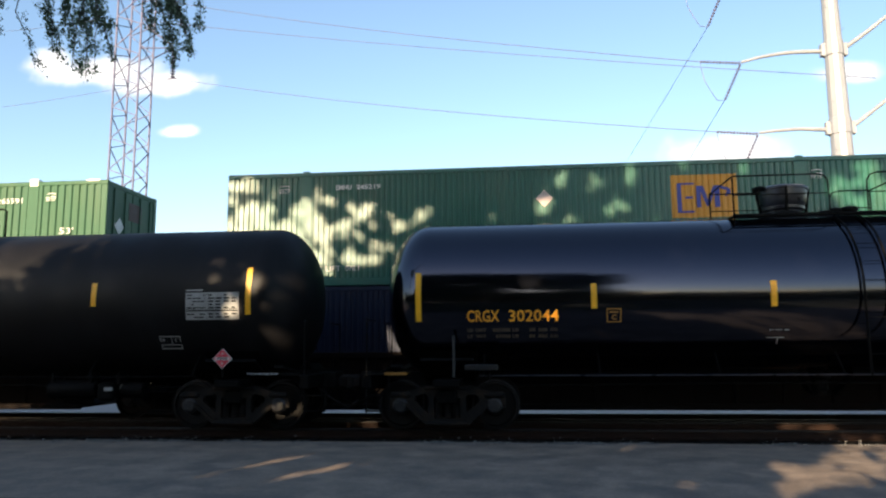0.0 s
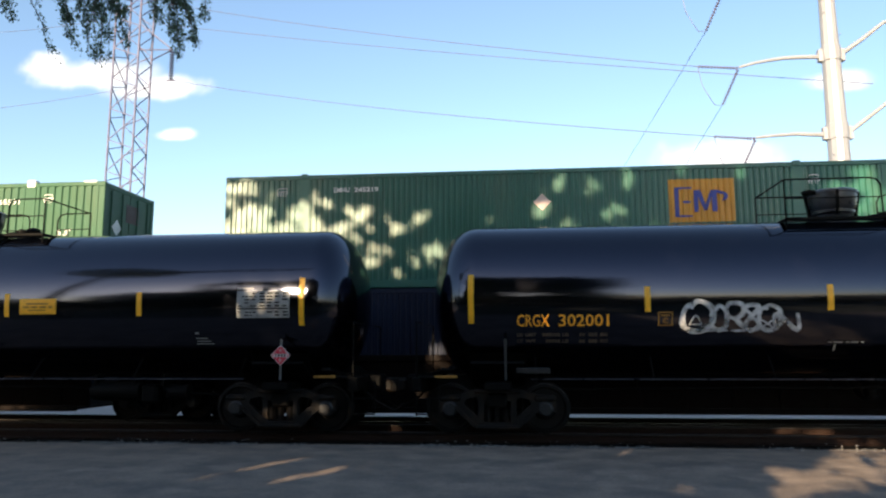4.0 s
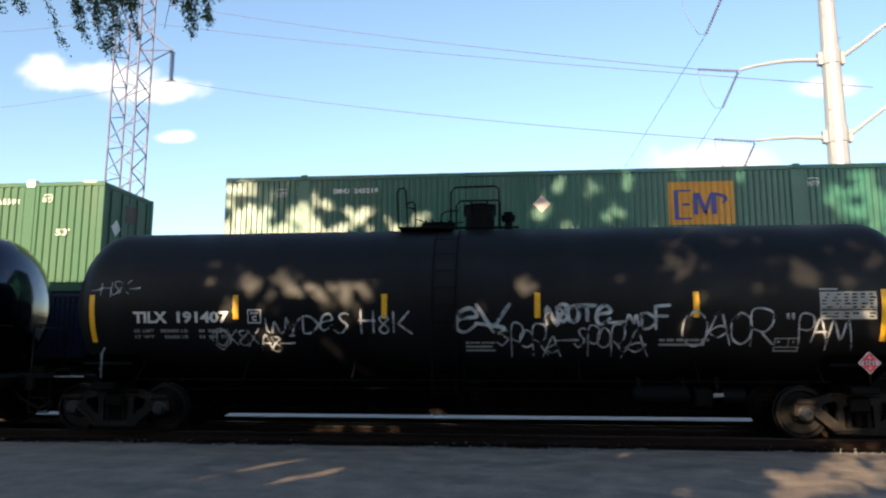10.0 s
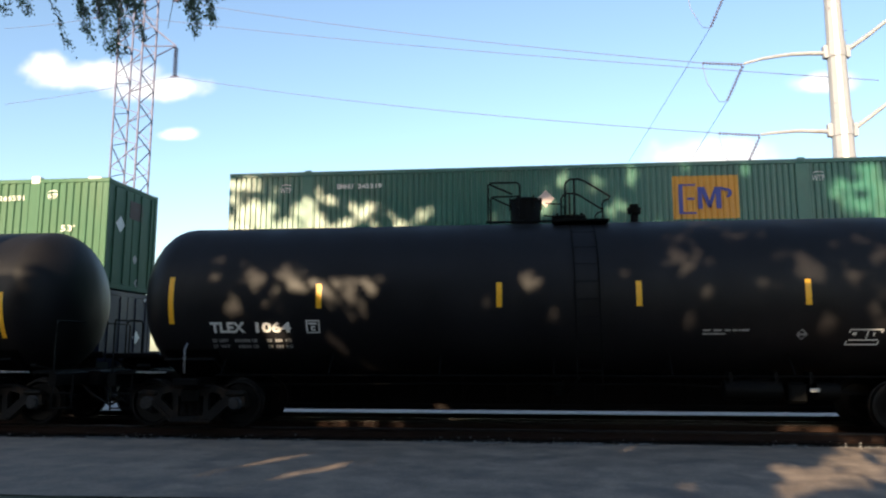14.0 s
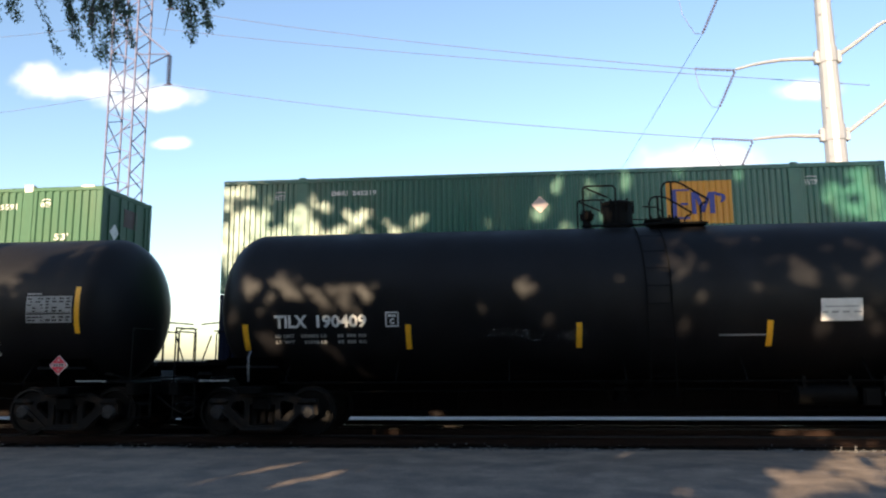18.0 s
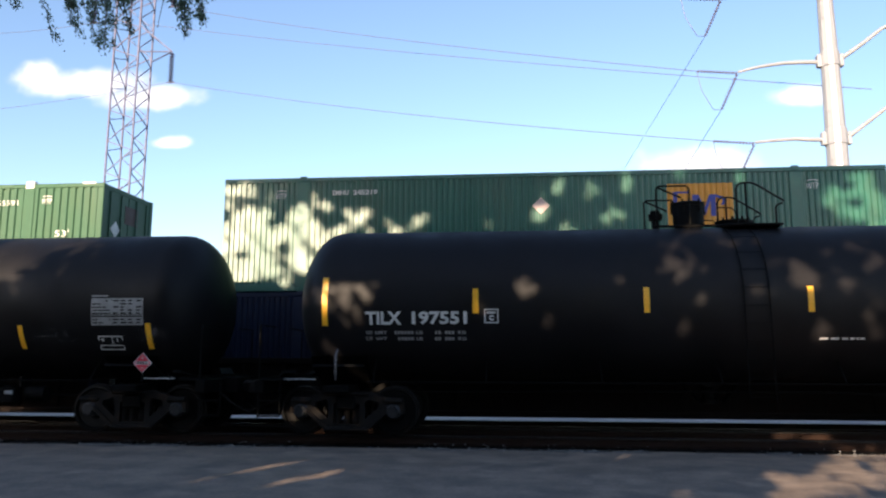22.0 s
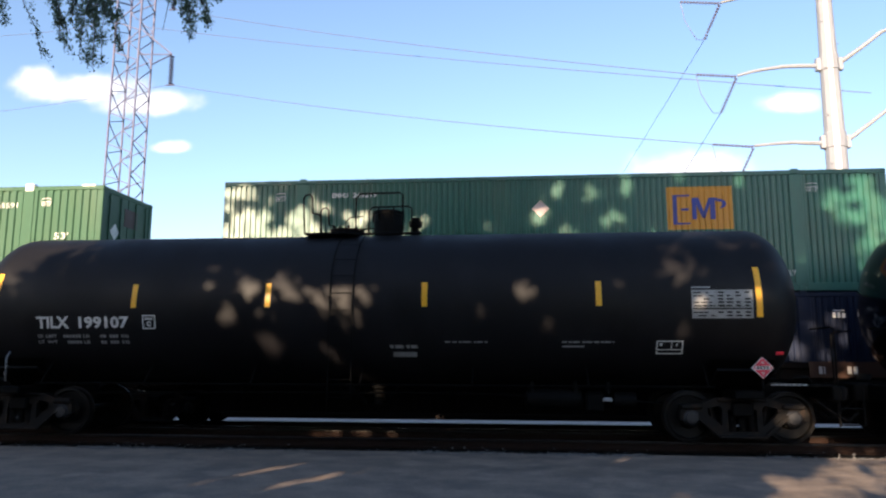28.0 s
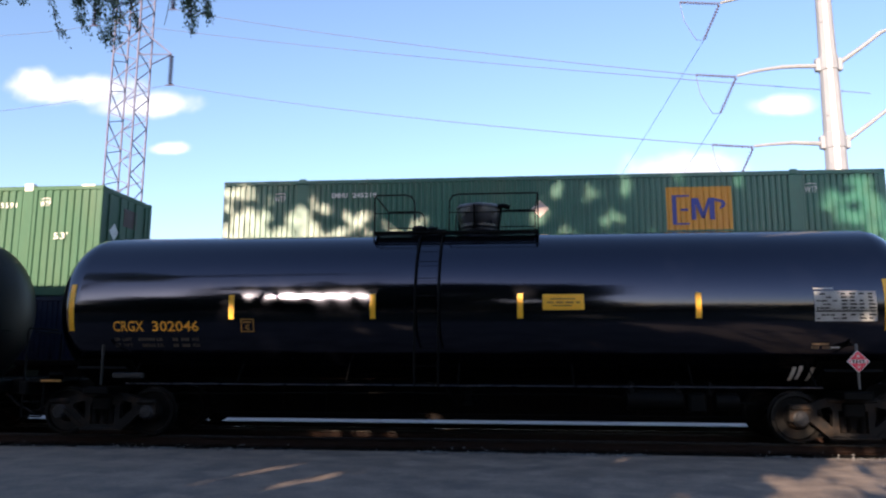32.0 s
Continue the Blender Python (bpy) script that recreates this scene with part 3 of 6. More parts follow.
def lower_containers():
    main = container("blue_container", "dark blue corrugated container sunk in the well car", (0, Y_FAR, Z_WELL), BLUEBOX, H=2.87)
    z = 1.92 - Z_WELL
    bars = [(2.70, 0.04, 2.79, 0.32), (2.98, 0.04, 3.07, 0.32), (2.73, 0, 3.04, 0.075), (3.14, 0, 3.22, 0.32), ((3.14, 0.32), (3.24, 0.32), (3.40, 0.06), (3.32, 0.06)),
            ((3.32, 0.06), (3.40, 0.06), (3.58, 0.32), (3.48, 0.32)), (3.50, 0, 3.58, 0.32), ((3.61, 0), (3.70, 0), (3.83, 0.32), (3.74, 0.32)), ((3.74, 0.32), (3.83, 0.32), (3.96, 0), (3.87, 0)), (3.70, 0.08, 3.88, 0.13),
            ((3.92, 0), (4.01, 0), (4.22, 0.32), (4.13, 0.32)), ((3.92, 0.32), (4.01, 0.32), (4.22, 0), (4.13, 0))]
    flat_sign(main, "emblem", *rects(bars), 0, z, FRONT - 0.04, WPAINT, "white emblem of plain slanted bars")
    ring = []
    for i in range(4):
        ring += chevron(4.61, 2.11 - Z_WELL, i * math.pi / 2, 0.37, 0.085)
    flat_sign(main, "emblem_ring", *rects(ring), 0, 0, FRONT - 0.04, WPAINT, "white broken diamond emblem")
    flat_words(main, "UMXU 252072", 0.14, 1.12, 4.33, 2.54 - Z_WELL, FRONT - 0.04, WPAINT)
    flat_sign(main, "small_stencil", *rects([(0, 0.05, 0.07, 0.17), (0.10, 0.05, 0.17, 0.17), (0.20, 0.05, 0.28, 0.15), (0.02, 0.2, 0.26, 0.225)]), 6.6, 2.42 - Z_WELL, FRONT - 0.05, WPAINT)
    d = 0.235
    flat_sign(main, "placard", *rects([((0, -d), (d, 0), (0, d), (-d, 0))]), -0.04, 2.245 - Z_WELL, FRONT - 0.03, WPAINT, "white diamond placard")
    low = container("blue_container", "dark blue corrugated container in the next well", (-19.44, Y_FAR, Z_WELL), BLUEBOX, H=2.87)
    for y, zz, h in ((0.9, 2.70, 0.07), (0.50, 1.64, 0.19)):
        bm = bmesh.new()
        bm.faces.new([bm.verts.new((8.064, y + a * h, zz + b * h)) for a, b in ((0, -1), (1, 0), (0, 1), (-1, 0))])
        part("placard", bm, WPAINT, low, "white diamond placard on the door end")


def truck_mesh_parts(parent, x, keyed=None):
    """A two-axle truck: bolster, two side frames with springs, two wheelsets."""
    def bolster(bm):
        soft_box(bm, (0, 0, 0.62), (0.36, 2.3, 0.26), 0.03)
        soft_box(bm, (0, 0, 0.78), (0.5, 0.7, 0.1), 0.03)

    def side(bm):
        # one casting: a plate with two three-cornered windows and the spring opening
        rim = ((-1.08, 0.68), (-0.74, 0.72), (-0.46, 0.82), (0.46, 0.82), (0.74, 0.72), (1.08, 0.68), (1.10, 0.42), (1.0, 0.40), (0.94, 0.56), (0.82, 0.56), (0.76, 0.42), (0.40, 0.10),
               (-0.40, 0.10), (-0.76, 0.42), (-0.82, 0.56), (-0.94, 0.56), (-1.0, 0.40), (-1.10, 0.42))
        win = ((0.36, 0.32), (0.62, 0.54), (0.60, 0.63), (0.40, 0.68), (0.35, 0.62))
        mid = ((-0.25, 0.22), (0.25, 0.22), (0.25, 0.60), (-0.25, 0.60))
        edges = []
        for loop in (rim, win, [(-x, z) for x, z in win], mid):
            vs = [bm.verts.new((x, -0.06, z)) for x, z in loop]
            edges += [bm.edges.new((a, b)) for a, b in zip(vs, vs[1:] + vs[:1])]
        faces = [f for f in bmesh.ops.triangle_fill(bm, edges=edges, use_beauty=True)["geom"] if isinstance(f, bmesh.types.BMFace)]
        out = bmesh.ops.extrude_face_region(bm, geom=faces)["geom"]
        bmesh.ops.translate(bm, verts=[v for v in out if isinstance(v, bmesh.types.BMVert)], vec=(0, 0.12, 0))
        # raised ribs along the lower chord and over the boxes
        for q in (-1, 1):
            beam(bm, (q * 0.80, -0.07, 0.50), (q * 0.40, -0.07, 0.15), 0.05, 0.07)
            soft_box(bm, (q * 0.889, -0.02, 0.66), (0.40, 0.18, 0.10), 0.03)
        soft_box(bm, (0, -0.04, 0.13), (0.84, 0.16, 0.07), 0.02)
        soft_box(bm, (0, -0.05, 0.78), (0.86, 0.10, 0.06), 0.02)
        bmesh.ops.recalc_face_normals(bm, faces=bm.faces[:])

    def spring(bm):
        prof = []
        for i in range(11):
            prof += [(0.052, i * 0.025), (0.068, i * 0.025 + 0.0125)]
        lathe(bm, prof, n=10)

    def wheelset(bm):
        for s in (-1, 1):
            prof = [(0.09, 0.705), (0.16, 0.70), (0.19, 0.73), (0.36, 0.75), (0.395, 0.70), (0.482, 0.705), (0.484, 0.728), (0.460, 0.738), (0.455, 0.84), (0.40, 0.845), (0.375, 0.80), (0.21, 0.785), (0.17, 0.845), (0.09, 0.85)]
            lathe(bm, [(r, s * h) for r, h in prof], axis="y", n=32)
        rod(bm, (0, -0.98, 0), (0, 0.98, 0), 0.08, 12)

    def cap(bm):
        for s in (-1, 1):
            lathe(bm, [(0.14, s * 0.93), (0.145, s * 1.06), (0.115, s * 1.08), (0.11, s * 1.10), (0.05, s * 1.105)], axis="y", n=18)
            for k in range(3):
                a = 2 * math.pi * k / 3
                rod(bm, (0.075 * math.cos(a), s * 1.09, 0.075 * math.sin(a)), (0.075 * math.cos(a), s * 1.125, 0.075 * math.sin(a)), 0.02, 6)

    tr = part("truck", shared("truck", bolster, DARK), None, parent, at=(x, 0, 0))
    for s in (-1, 1):
        part("side_frame", shared("side_frame", side, CASTING), None, tr, "rusty cast steel side frame", at=(0, s * 1.0, 0))
        for k in (-0.17, 0.0, 0.17):
            part("spring", shared("spring", spring, CASTING, True), None, tr, at=(k, s * 1.0, 0.235))
    for k in (-0.889, 0.889):
        w = part("wheelset", shared("wheelset", wheelset, WHEEL, True), None, tr, "worn steel wheels on an axle", at=(k, 0, 0.457))
        CAPS.append((w, shared("axle_cap", cap, GREY_STEEL, True)))
        if keyed is not None:
            keyed.append(w)
    return tr


CAPS = []
WHEELS = []


def join_caps():
    """The bearing caps turn with their axles."""
    done = {}
    for w, me in CAPS:
        if w.data.name not in done:
            bm = bmesh.new()
            bm.from_mesh(w.data)
            k = len(bm.faces)
            bm.from_mesh(me)
            bm.faces.ensure_lookup_table()
            for f in bm.faces[k:]:
                f.material_index = 1
            if len(w.data.materials) < 2:
                w.data.materials.append(CAPSTEEL)
            bm.to_mesh(w.data)
            bm.free()
            done[w.data.name] = True


def well_car(x, label, ends):
    c = thing("well_car", label, "well car", (x, Y_FAR, Z_FAR), "well cars")
    for s in (-1, 1):
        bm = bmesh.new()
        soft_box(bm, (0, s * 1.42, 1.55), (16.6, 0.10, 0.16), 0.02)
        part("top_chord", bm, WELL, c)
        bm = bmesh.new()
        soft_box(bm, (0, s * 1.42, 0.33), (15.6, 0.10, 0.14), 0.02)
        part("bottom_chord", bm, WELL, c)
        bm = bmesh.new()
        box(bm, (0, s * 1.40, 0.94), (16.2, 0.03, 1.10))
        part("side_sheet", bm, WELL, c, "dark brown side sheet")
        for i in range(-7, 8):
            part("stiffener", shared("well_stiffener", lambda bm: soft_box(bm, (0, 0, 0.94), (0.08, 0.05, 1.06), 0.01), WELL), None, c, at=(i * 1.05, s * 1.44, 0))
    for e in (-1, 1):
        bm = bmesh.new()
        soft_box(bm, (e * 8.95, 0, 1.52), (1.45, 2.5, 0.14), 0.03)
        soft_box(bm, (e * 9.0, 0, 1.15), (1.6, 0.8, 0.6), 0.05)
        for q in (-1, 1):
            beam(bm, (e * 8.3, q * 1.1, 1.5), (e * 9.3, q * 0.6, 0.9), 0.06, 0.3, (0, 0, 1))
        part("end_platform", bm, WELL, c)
        for s in (-1, 1):
            bm = bmesh.new()
            y = s * 1.15
            tube(bm, [(e * 8.72, y, 1.58), (e * 8.72, y, 2.32), (e * 8.80, y, 2.42), (e * 9.10, y, 2.40), (e * 9.16, y, 2.34), (e * 9.16, y, 1.58)], 0.02)
            part("hand_rail", bm, DARK, c)
        bm = bmesh.new()
        tube(bm, [(e * 9.45, 0.9, 1.58), (e * 9.2, 0.9, 2.3)], 0.02)
        part("brace_rod", bm, DARK, c)
        bm = bmesh.new()
        tube(bm, [(e * 8.72, 1.1, 2.70), (e * 9.6, 1.1, 2.62)], 0.02)
        tube(bm, [(e * 8.72, 1.1, 1.58), (e * 8.72, 1.1, 2.70)], 0.02)
        part("crossover_rail", bm, DARK, c)
    bm = bmesh.new()
    box(bm, (0, 0, 0.32), (15.6, 2.6, 0.05))
    part("well_floor", bm, WELL, c)
    if x > -5:
        # The sill's sunlit patch, added as a lighter plate.
        bm = bmesh.new()
        box(bm, (6.8, -1.478, 1.46), (1.7, 0.012, 0.36))
        nb = part("number_board", bm, WELL_SUNLIT, c, "orange brown painted number board")
        flat_sign(c, "small_stencil", *rects([(0.18, 0.13, 0.40, 0.18), (0.44, 0.13, 0.83, 0.18), (0, 0, 0.22, 0.05), (0.27, 0, 0.55, 0.05), (0.60, 0, 1.20, 0.05)]), -0.65, 1.26, -1.472, GREYDECAL)
        flat_sign(nb, "small_stencil", *rects([(0, 0, 0.08, 0.17), (0.11, 0, 0.14, 0.17), (0.62, 0, 0.71, 0.17), (0.75, 0, 0.84, 0.17)]), 6.15, 1.36, -1.488, WPAINT)
    for e in ends:
        truck_mesh_parts(c, e * 9.72)
    return c


# ---- tank cars ----
R_TANK, Z_AXIS = 1.523, 2.525


def skin(x, z, lift=0.006):
    """A point on the viewer's side of the tank at height z."""
    h = min(abs(z - Z_AXIS), R_TANK * 0.995) * (1 if z > Z_AXIS else -1)
    k = (R_TANK + lift) / R_TANK
    return Vector((x, -math.sqrt(R_TANK ** 2 - h * h) * k, Z_AXIS + h * k))


def stamp(car, name, pts, faces, x, z, material, label="", lift=0.006):
    bm = bmesh.new()
    vs = [bm.verts.new(skin(x + p[0], z + p[1], lift)) for p in pts]
    for f in faces:
        try:
            bm.faces.new([vs[i] for i in f])
        except ValueError:
            pass
    ob = part(name, bm, material, car, label)
    return tagged(ob, kind="stuff") if name == "small_stencil" else ob


def decal(car, name, x0, x1, z0, z1, material, label="", lift=0.005, lean=0.0):
    bm = bmesh.new()
    n = max(2, int((z1 - z0) / 0.07))
    rows = []
    for i in range(n + 1):
        z = z0 + (z1 - z0) * i / n
        rows.append([bm.verts.new(skin(x0 + lean * i / n, z, lift)), bm.verts.new(skin(x1 + lean * i / n, z, lift))])
    quads(bm, rows)
    return part(name, bm, material, car, label)


STROKES = {"W": "08 12 31 46 61 82 98", "Y": "09 33 55 / 99 55 30 / 10 50", "D": "10 19 / 09 59 96 93 50 10", "E": "15 75 87 59 28 12 40 81", "S": "88 69 38 46 74 62 30 02",
           "H": "19 10 / 05 95 / 89 80", "8": "55 28 59 88 55 22 50 82 55", "K": "19 10 / 89 34 / 34 90", "N": "10 19 80 89", "O": "59 17 12 50 92 97 59 37", "T": "09 99 / 59 50",
           "M": "00 29 53 79 90", "F": "19 10 / 19 89 / 15 75", "C": "87 59 16 13 50 82", "A": "00 49 80 / 14 84", "I": "59 50", "R": "10 19 79 86 54 15 / 44 90", "P": "10 19 79 86 54 15",
           "L": "19 10 80", "X": "09 90 / 00 99", "U": "09 12 50 82 99", "6": "78 34 12 50 83 55 23", "-": "04 95 54", "V": "09 40 79", "'": "38 35 / 68 65", "e": "04 45 96 79 38 14 11 40 93", "k": "09 50 / 03 72 60 / 99 41", "a": "00 24 59 74 90 / 13 55 84 52 23"}


def curve_through(p, n=5):
    """Even points on a smooth line through the given ones."""
    out = []
    for k in range(len(p) - 1):
        a, b, c, d = p[max(k - 1, 0)], p[k], p[k + 1], p[min(k + 2, len(p) - 1)]
        for i in range(n):
            t = i / n
            out.append(tuple(0.5 * (2 * b[q] + (c[q] - a[q]) * t + (2 * a[q] - 5 * b[q] + 4 * c[q] - d[q]) * t * t + (3 * b[q] - a[q] - 3 * c[q] + d[q]) * t ** 3) for q in (0, 1)))
    return out + [p[-1]]


def spray_letter(car, glyph, x0, x1, z0, z1, width, slant, jitter, rng, label, paint):
    """One letter in spray-can strokes, laid on the tank's skin."""
    bm = bmesh.new()
    for stroke in STROKES[glyph].split("/"):
        dots = [(int(d[0]) / 9 + rng.uniform(-jitter, jitter), int(d[1]) / 9 + rng.uniform(-jitter, jitter)) for d in stroke.split()]
        pts = [(x0 + (x1 - x0) * a + slant * (z1 - z0) * (b - 0.5), z0 + (z1 - z0) * b) for a, b in curve_through(dots)]
        rows = []
        for k, p in enumerate(pts):
            q, o = pts[min(k + 1, len(pts) - 1)], pts[max(k - 1, 0)]
            dx, dz = q[0] - o[0], q[1] - o[1]
            n = math.hypot(dx, dz) or 1
            ww = width * (0.6 + 0.4 * math.sin(math.pi * (k + 0.6) / (len(pts) + 0.2))) / 2
            rows.append([bm.verts.new(skin(p[0] - dz / n * ww, p[1] + dx / n * ww, 0.007)), bm.verts.new(skin(p[0] + dz / n * ww, p[1] - dx / n * ww, 0.007))])
        quads(bm, rows)
    part("graffiti", bm, paint or SPRAY, car, label)


def scribble(car, x0, x1, z0, z1, word, seed, width=0.03, label="faded white spray-painted scrawl", lap=1.2, paint=None):
    """A word whose letters lean and lap over each other."""
    rng = random.Random(seed)
    step = (x1 - x0) / len(word)
    for i, ch in enumerate(word):
        if ch != " ":
            cx, w = x0 + (i + 0.5) * step, step * lap * rng.uniform(0.9, 1.1) / 2
            drop = rng.uniform(-0.08, 0.08) * (z1 - z0)
            spray_letter(car, ch, cx - w, cx + w, z0 + drop, z1 + drop, width, rng.uniform(0.02, 0.2), 0.05, rng, label, paint)


def tag_letters(car, cells, width, seed, slant=0.0, label="faded white spray-painted scrawl", jitter=0.03):
    """Letters each in a place of its own: glyph, from x to x, from z to z."""
    rng = random.Random(seed)
    for g, x0, x1, z0, z1 in cells:
        spray_letter(car, g, x0, x1, z0, z1, width, slant, jitter, rng, label, None)


def tank_shell(half, head):
    def build(bm):
        prof = []
        for i in range(1, 13):
            a = math.pi / 2 * i / 12
            prof.append((R_TANK * math.sin(a) ** 0.9, -half + head * (1 - math.cos(a))))
        xs = [-half + head + 0.02 + (2 * (half - head) - 0.04) * k / 6 for k in range(7)]
        prof = [(0.02, -half)] + prof
        prof += [(R_TANK, x) for x in xs]
        prof += [(r, -x) for r, x in reversed(prof[:13])]
        lathe(bm, prof, (0, 0, Z_AXIS), "x", 72)
    return build


def end_gear(car, e, gloss):
    """What stands at one end of a tank car: sill, coupler, platform, rails, ladder."""
    def sill(bm):
        soft_box(bm, (0, 0, 0.90), (2.6, 0.62, 0.34), 0.03)
        soft_box(bm, (0.95, 0, 0.92), (0.18, 2.75, 0.26), 0.02)
        for s in (-1, 1):
            beam(bm, (0.95, s * 0.3, 0.9), (0.4, s * 1.2, 1.2), 0.05, 0.25, (0, 0, 1))

    def saddle(bm):
        n = 15
        rows = []
        for x in (-0.55, 0.55):
            for r in (R_TANK + 0.015, R_TANK + 0.05):
                rows.append([bm.verts.new((x, r * math.sin(a), Z_AXIS - r * math.cos(a))) for a in (math.radians(-48 + 96 * k / (n - 1)) for k in range(n))])
        quads(bm, [rows[0], rows[1], rows[3], rows[2], rows[0]])
        for s in (-1, 1):
            beam(bm, (0, s * 0.35, 0.9), (0, s * 1.25, 1.32), 1.0, 0.05, (1, 0, 0))
            soft_box(bm, (0, s * 0.95, 0.88), (0.5, 0.9, 0.14), 0.02)

    def coupler(bm):
        soft_box(bm, (0.25, 0, 0.86), (0.6, 0.16, 0.18), 0.03)
        soft_box(bm, (0.62, 0.03, 0.86), (0.26, 0.24, 0.30), 0.06)
        soft_box(bm, (0.74, -0.12, 0.86), (0.16, 0.10, 0.28), 0.03)
        tube(bm, [(0.1, -0.32, 0.80), (0.4, -0.34, 0.55), (0.75, -0.3, 0.36), (0.95, -0.2, 0.50)], 0.03)

    def platform(bm):
        soft_box(bm, (0, 0, 1.05), (0.42, 2.7, 0.05), 0.01)

    def slat(bm):
        box(bm, (0, 0, 1.088), (0.012, 2.66, 0.025))

    def upright(bm):
        tube(bm, [(0, 1.36, 0.35), (0, 1.36, 2.02), (0.02, 1.30, 2.08), (0.02, 0.4, 2.08)], 0.017)

    def stile(bm):
        tube(bm, [(-0.42, 1.36, 0.38), (-0.42, 1.36, 1.0)], 0.016)

    def rung(bm):
        rod(bm, (-0.42, 1.36, 0), (0.0, 1.36, 0), 0.015, 6)

    def edge(bm):
        box(bm, (0, -1.353, 1.062), (0.42, 0.006, 0.045))

    def edge_bars(bm):
        x = -0.31
        for w in (0.03, 0.07, 0.05, 0.09, 0.03, 0.08, 0.06, 0.08):
            box(bm, (x + w / 2, -1.353, 1.066), (w, 0.006, 0.032))
            x += w + 0.016

    m = pose(e * 7.55, 0, 0, 0, 0, 0 if e > 0 else 180)
    part("stub_sill", shared("stub_sill", sill, DARK), None, car, at=m)
    part("saddle", shared("saddle", saddle, DARK), None, car, at=pose(e * 7.0, 0, 0))
    part("coupler", shared("coupler", coupler, CASTING), None, car, "rusty knuckle coupler with an air hose", at=pose(e * 8.35, 0, 0, 0, 0, 0 if e > 0 else 180))
    pl = part("end_platform", shared("end_platform", platform, DARK), None, car, at=pose(e * 8.25, 0, 0))
    for k in range(9):
        part("slat", shared("platform_slat", slat, DARK), None, pl, at=(-0.18 + 0.045 * k, 0, 0))
    for turn in (0, 180):
        k = pose(e * 8.5, 0, 0, 0, 0, 0) @ pose(0, 0, 0, 0, 0, turn)
        k.translation.x = e * 8.5
        hr = part("hand_rail", shared("end_rail", upright, DARK, True), None, car, at=k)
        part("stile", shared("step_stile", stile, DARK, True), None, hr)
        for z in (0.38, 0.66):
            part("rung", shared("step_rung", rung, DARK), None, hr, at=(0, 0, z))
    if gloss:
        part("edge_strip", shared("edge_strip", edge, INKDIM), None, pl, "dirty yellow edge strip", at=pose(-e * 0.3, 0, 0))
    else:
        part("edge_strip", shared("edge_strip_white", edge_bars, GREYDECAL), None, pl, "pale stencilled edge strip", at=pose(-e * 0.55, 0, 0))
    if not gloss and e < 0:
        bm = bmesh.new()
        tube(bm, [(e * 7.0, -1.44, 1.05), (e * 7.0, -1.46, 1.50), (e * 6.98, -1.40, 1.62)], 0.022)
        soft_box(bm, (e * 7.0, -1.47, 1.2), (0.06, 0.02, 0.06), 0.005)
        part("grab_iron", bm, GREY_STEEL, car, smooth=True)


def hazard_sign(car, x, z, post):
    s = 0.19
    y = -1.50
    bm = bmesh.new()
    box(bm, (0, 0, 0), (2 * s * 0.7071, 0.012, 2 * s * 0.7071), Matrix.Rotation(math.pi / 4, 3, "Y"))
    p = part("placard", bm, WPAINT, car, "red and white diamond hazard placard", at=(x, y, z))
    for k in (-1, 1):
        bm = bmesh.new()
        bm.faces.new([bm.verts.new((a, -0.009, k * b)) for a, b in ((-0.142, 0.034), (0.142, 0.034), (0.0, 0.178))])
        bm.faces.new([bm.verts.new((k * a, -0.009, b)) for a, b in ((0.128, -0.032), (0.172, 0.0), (0.128, 0.032))])
        f = part("red_field", bm, RED, p)
        bm = bmesh.new()
        bm.faces.new([bm.verts.new((a, -0.012, k * b)) for a, b in ((-0.035, 0.075), (0.035, 0.075), (0.0, 0.125))])
        part("pale_mark", bm, PINK, f)
    bm = bmesh.new()
    for a in (-0.10, -0.045, 0.01, 0.065):
        bm.faces.new([bm.verts.new(v) for v in ((a, -0.012, -0.028), (a + 0.034, -0.012, -0.028), (a + 0.034, -0.012, 0.028), (a, -0.012, 0.028))])
    tagged(part("number_bars", bm, FADED, p), kind="stuff")
    bm = bmesh.new()
    rod(bm, (x, y + 0.03, 1.0), (x, y + 0.03, z + (0.30 if post else 0.1)), 0.022)
    part("placard_post", bm, GALV if post else DARK, car)


def pipe(car, pts, r=0.024, name="hand_rail", material=None):
    bm = bmesh.new()
    tube(bm, pts, r)
    return part(name, bm, material or DARK, car, smooth=True)


